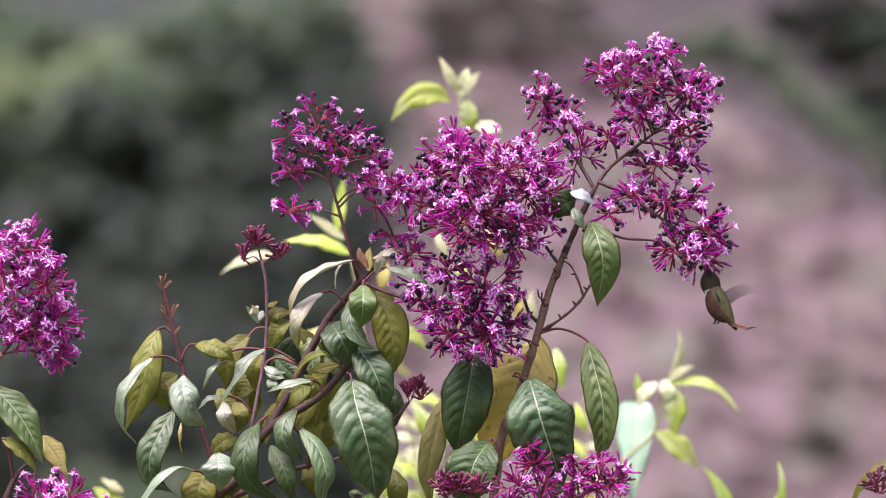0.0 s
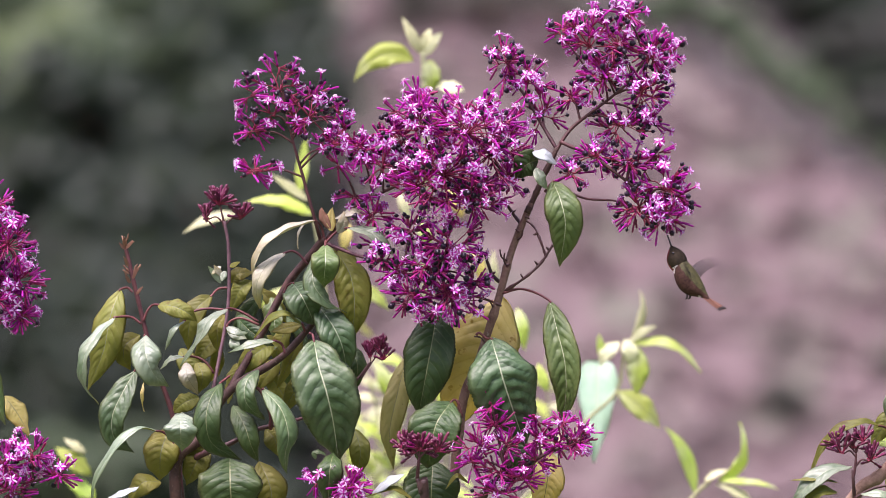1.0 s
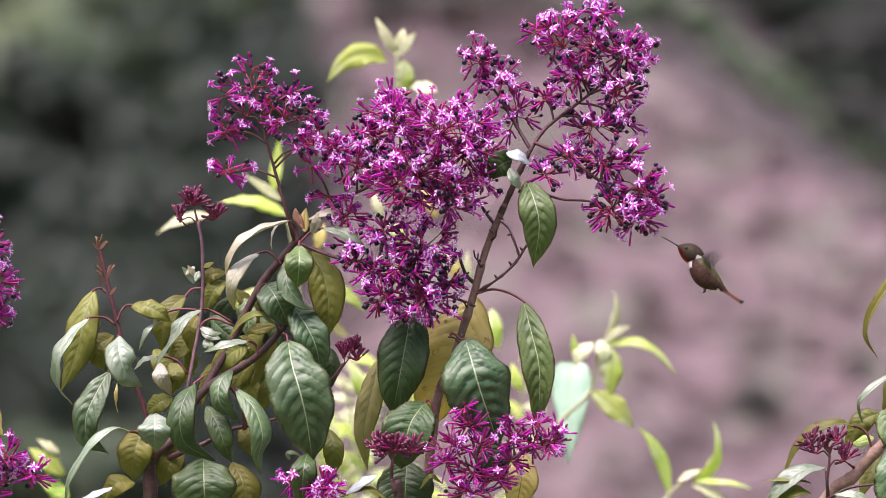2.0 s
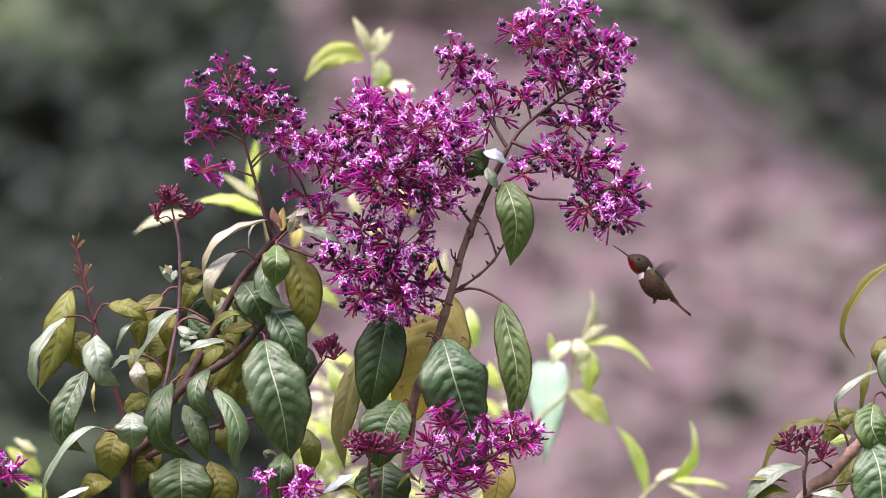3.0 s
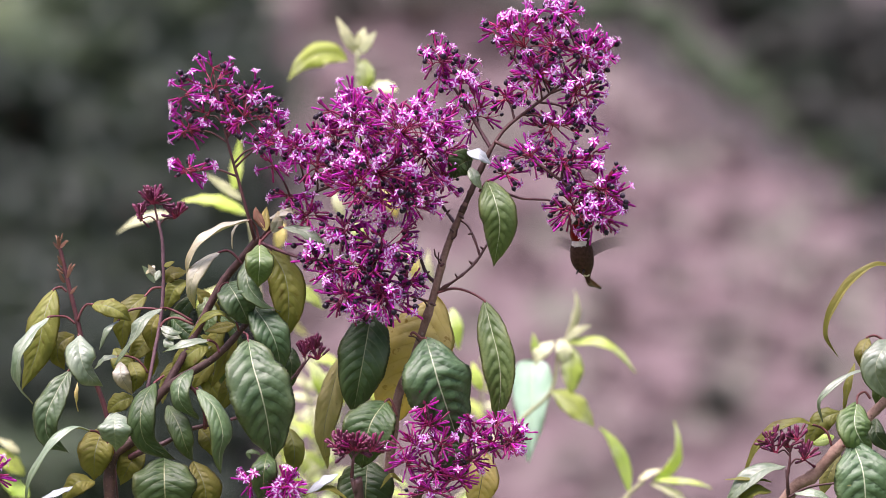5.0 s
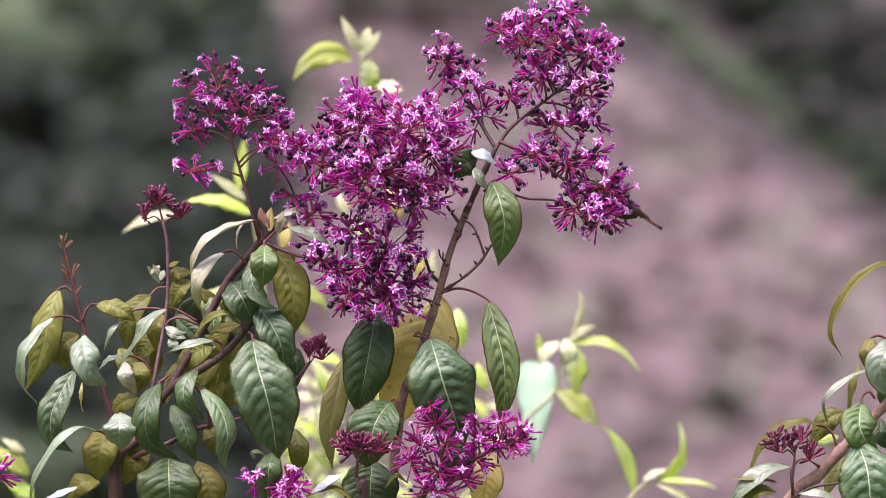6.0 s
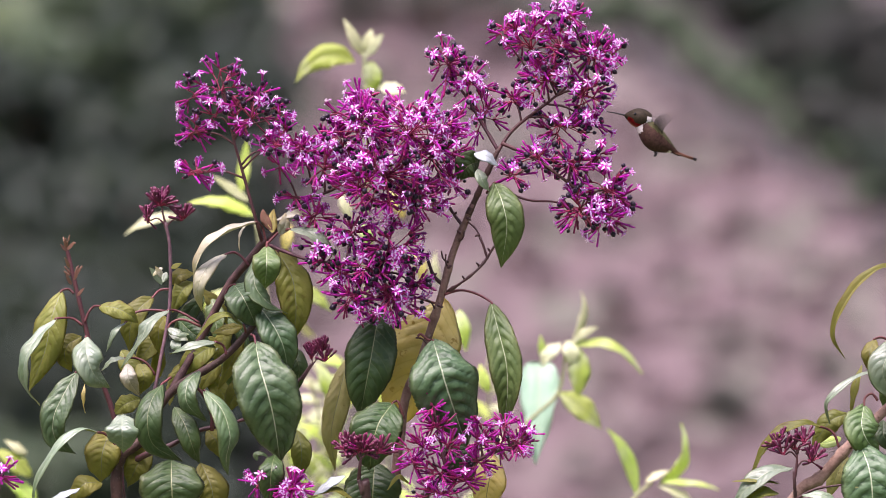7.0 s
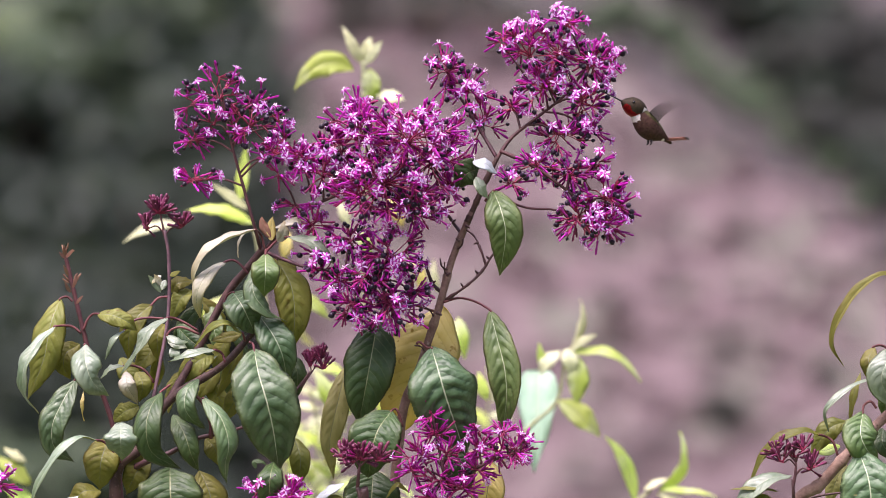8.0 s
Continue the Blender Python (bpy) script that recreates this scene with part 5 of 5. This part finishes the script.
def bird_parts():
    cm = 0.01
    bm = bmesh.new()
    spine = ((-2.85, 0.10, 0.56), (-2.55, 0.19, 0.50), (-2.2, 0.28, 0.44), (-1.85, 0.46, 0.31), (-1.45, 0.72, 0.13), (-0.9, 0.96, -0.03), (-0.2, 1.08, -0.09), (0.5, 1.02, -0.05), (1.1, 0.84, 0.02), (1.6, 0.66, 0.06))
    spine = [tuple(p) for p in smooth_path([(x * 1.02, r * 0.97, z) for x, r, z in spine], 7)]
    add_lathe(bm, [(x * cm, r * cm) for x, r, rise in spine], 56, 0, "x", 1.0)
    for v in bm.verts:
        v.co.z += min(spine, key=lambda p: abs(p[0] * cm - v.co.x))[2] * cm
    shade_faces(bm, lambda p: 2 if p.x > 1.02 * cm and p.z < 0.15 * cm and abs(p.y) < 0.72 * cm else (2 if -2.14 * cm < p.x < -1.9 * cm and p.z < 0.2 * cm else (1 if p.z < 0.42 * cm - 0.12 * p.x else 0)))
    part("body", bm, [BACK, BELLY, COLLAR], bird, "bronze-green back and brown belly")
    for s in (-1, 1):
        bm = bmesh.new()
        add_tube(bm, [Vector((-1.15, 0.28 * s, -0.75)) * cm, Vector((-1.4, 0.30 * s, -0.98)) * cm, Vector((-1.38, 0.32 * s, -1.15)) * cm], 0.0012, 0.0006, 6)
        part("foot", bm, TAIL_TIP, bird, "small dark folded foot")
    head_ob = new("head", bpy.data.meshes.new("head"))
    bm = bmesh.new()
    add_lathe(bm, [(p.x * cm, p.y * cm) for p in smooth_path([(-1.15, 0.55, 0), (-0.7, 0.80, 0), (-0.2, 0.90, 0), (0.3, 0.82, 0), (0.75, 0.55, 0), (1.05, 0.28, 0), (1.2, 0.12, 0)], 7)], 56, 0, "x", 0.97)
    shade_faces(bm, lambda p: 1 if p.z < -0.22 * cm + 0.12 * p.x and p.x < 0.95 * cm and abs(p.y) < 0.68 * cm else (2 if p.x < -0.72 * cm and p.z < 0.25 * cm else 0))
    me = head_ob.data
    bm.to_mesh(me), bm.free()
    for m in (CROWN_BROWN, GORGET, COLLAR):
        me.materials.append(m)
    me.polygons.foreach_set("use_smooth", [True] * len(me.polygons))
    head_ob.parent = bird
    PLACE[head_ob.name] = Matrix()
    tagged(head_ob, "dark head with fiery red throat patch")
    bm = bmesh.new()
    add_tube(bm, smooth_path([Vector((1.1, 0, 0.0)) * cm, Vector((2.0, 0, 0.03)) * cm, Vector((2.85, 0, 0.0)) * cm], 4), 0.0008, 0.0004, 8)
    part("bill", bm, BILL, head_ob, "thin straight black bill")
    for s in (-1, 1):
        bm = bmesh.new()
        bmesh.ops.create_uvsphere(bm, u_segments=10, v_segments=8, radius=0.0013)
        part("eye", bm, EYE_BLACK, head_ob, "", Vector((0.42, 0.72 * s, 0.24)) * cm)
    tail_ob = new("tail")
    tail_ob.parent = bird
    PLACE[tail_ob.name] = Matrix()
    for i in range(-2, 3):
        bm = bmesh.new()
        q = 0.085 * i
        rows = []
        for s, wd in ((0.0, 0.22), (0.5, 0.30), (0.85, 0.30), (1.0, 0.14)):
            c = Vector((-2.15 * s * math.cos(q), 2.15 * s * math.sin(q) + 0.04 * i, -0.05 * s * abs(i) - 0.05 * (i + 2))) * cm
            rows.append([bm.verts.new(c + Vector((0, k * wd * cm, 0.0004 * z))) for k, z in ((-1, 0), (0, 1.5), (1, 0), (0, -1))])
        for k, (a, b) in enumerate(zip(rows, rows[1:])):
            for j in range(4):
                bm.faces.new((a[j], a[(j + 1) % 4], b[(j + 1) % 4], b[j])).material_index = 1 if k == 2 else 0
        bm.faces.new(rows[-1])
        part("tail_feather", bm, [TAIL, TAIL_TIP], tail_ob, "")
    wings = []
    for s in (1, -1):
        bm = bmesh.new()
        rows = []
        for k in range(11):
            q = k / 10
            lead = 0.35 * math.sin(math.pi * q) - 1.1 * q * q
            chord = (1.15 - 0.25 * q) * (1 - q ** 4) ** 0.5 + 0.05
            rows.append([bm.verts.new(Vector((lead - f * chord, s * (-0.35 + 4.6 * q), 0.12 * math.sin(math.pi * f) + z)) * cm) for f, z in ((0, 0), (0.3, 0.03), (0.65, 0.03), (1, 0), (0.65, 0), (0.3, 0))])
        for a, b in zip(rows, rows[1:]):
            for j in range(6):
                bm.faces.new((a[j], a[(j + 1) % 6], b[(j + 1) % 6], b[j]))
        bmesh.ops.recalc_face_normals(bm, faces=bm.faces)
        wings.append(part("wing", bm, WING, bird, "dusky wing beating too fast to see"))
    return head_ob, tail_ob, wings


head_part, tail_part, wing_parts = bird_parts()


# seconds, grid x, grid y, metres behind the shrub's plane, body's rise, heading (180 left, 90 away, 270 towards), head's bend, tail's bend
FLIGHT = [
    (0.0, 1098, 466, -0.02, 62, 145, 12, 55), (0.1, 1087, 469, -0.02, 58, 142, 8, 30), (0.2, 1052, 472, -0.02, 48, 135, 5, 5), (0.3, 1028, 460, -0.02, 70, 112, 0, 35),
    (0.4, 1021, 470, -0.02, 74, 112, 0, 65), (0.5, 1021, 470, -0.02, 74, 112, 0, 65), (0.6, 1042, 497, -0.02, 82, 95, 0, 10), (0.7, 1066, 508, -0.02, 76, 105, 0, 10),
    (0.8, 1111, 493, -0.02, 62, 140, 0, 5), (0.9, 1115, 502, -0.02, 50, 152, 5, 8), (1.0, 1111, 492, -0.02, 54, 152, 12, 25), (1.1, 1123, 481, -0.02, 74, 130, -10, 5),
    (1.2, 1137, 472, -0.02, 62, 150, -10, 20), (1.3, 1146, 470, -0.02, 52, 158, -5, 20), (1.4, 1150, 471, -0.02, 55, 155, -10, 20), (1.5, 1160, 473, -0.02, 60, 160, -25, 45),
    (1.6, 1177, 480, -0.02, 55, 165, -28, 25), (1.7, 1181, 474, -0.02, 50, 168, -25, 25), (2.0, 1185, 480, -0.02, 52, 172, -22, 22), (2.4, 1172, 492, -0.02, 50, 180, -20, 22),
    (2.8, 1154, 498, -0.02, 50, 188, -15, 25), (3.0, 1136, 500, -0.02, 50, 190, -15, 12), (3.2, 1128, 496, -0.02, 65, 202, -25, 15), (3.3, 1132, 485, -0.02, 74, 218, -25, 5),
    (3.4, 1133, 462, -0.02, 72, 234, -20, 22), (3.5, 1144, 446, -0.02, 62, 238, -14, 36), (3.6, 1158, 438, -0.02, 56, 215, -25, 35), (3.7, 1170, 433, 0.0, 46, 205, -25, 55),
    (3.8, 1150, 424, 0.02, 50, 208, -20, 36), (3.9, 1114, 412, 0.03, 54, 215, -10, 42), (4.0, 1086, 402, 0.03, 58, 220, -10, 30), (4.1, 1076, 406, 0.03, 60, 222, -10, 36),
    (4.2, 1054, 411, 0.03, 64, 228, -10, 48), (4.3, 1042, 420, 0.02, 68, 232, -10, 38), (4.4, 1036, 440, 0.02, 70, 232, -8, 40), (4.5, 1026, 460, 0.02, 70, 228, -8, 38),
    (4.6, 1012, 470, 0.01, 80, 250, -8, 50), (4.7, 1003, 475, 0.0, 82, 270, -8, 60), (5.0, 1040, 450, 0.03, 70, 245, -10, 45), (5.4, 1085, 385, 0.07, 50, 215, -15, 35),
    (5.8, 1104, 356, 0.07, 30, 190, -15, 24), (5.9, 1106, 356, 0.07, 30, 188, -15, 24), (6.0, 1099, 361, 0.07, 38, 182, -15, 8), (6.1, 1120, 364, 0.07, 40, 180, -15, 10), (6.2, 1126, 366, 0.07, 40, 180, -15, 8),
    (6.3, 1134, 356, 0.07, 36, 180, -15, 22), (6.4, 1132, 312, 0.06, 56, 175, -30, 12), (6.5, 1124, 287, 0.05, 46, 172, -18, 60), (6.6, 1128, 290, 0.05, 32, 174, -10, 34),
    (6.7, 1126, 300, 0.04, 40, 178, -20, 30), (6.8, 1140, 268, 0.02, 62, 188, -35, 28), (6.9, 1143, 256, 0.01, 58, 186, -45, 38), (7.0, 1153, 237, 0.0, 47, 186, -36, 30),
    (7.1, 1155, 239, 0.0, 44, 186, -32, 24), (7.2, 1147, 233, 0.0, 60, 200, -30, 8), (7.3, 1147, 224, 0.0, 48, 198, -20, 22), (7.4, 1145, 211, 0.0, 48, 198, -28, 26),
    (7.5, 1142, 203, 0.0, 52, 198, -25, 42), (7.6, 1138, 205, 0.0, 48, 199, -20, 40), (7.7, 1139, 209, 0.0, 50, 202, -25, 40), (7.8, 1143, 212, 0.0, 58, 206, -30, 2),
    (7.9, 1141, 199, 0.0, 48, 202, -25, 28), (8.0, 1144, 203, 0.0, 45, 206, -22, 52),
]
FLAP = (25, 78, 35, -28, -38)


def motions():
    walk(bird, [(t, Matrix.Translation(at(gx, gy, d)) @ pose(0, 0, 0, 0, -rise, heading)) for t, gx, gy, d, rise, heading, hb, tb in FLIGHT])
    walk(head_part, [(t, pose(0.0209, 0, 0.001, 0, -hb, 0)) for t, gx, gy, d, rise, heading, hb, tb in FLIGHT])
    walk(tail_part, [(t, pose(-0.0220, 0, 0.0046, 0, tb, 0)) for t, gx, gy, d, rise, heading, hb, tb in FLIGHT])
    for side, wing in zip((1, -1), wing_parts):
        walk(wing, [(k / 30, pose(0.007, 0.006 * side, 0.006, FLAP[k % 5] * side, 0, -12 * side)) for k in range(241)])


motions()
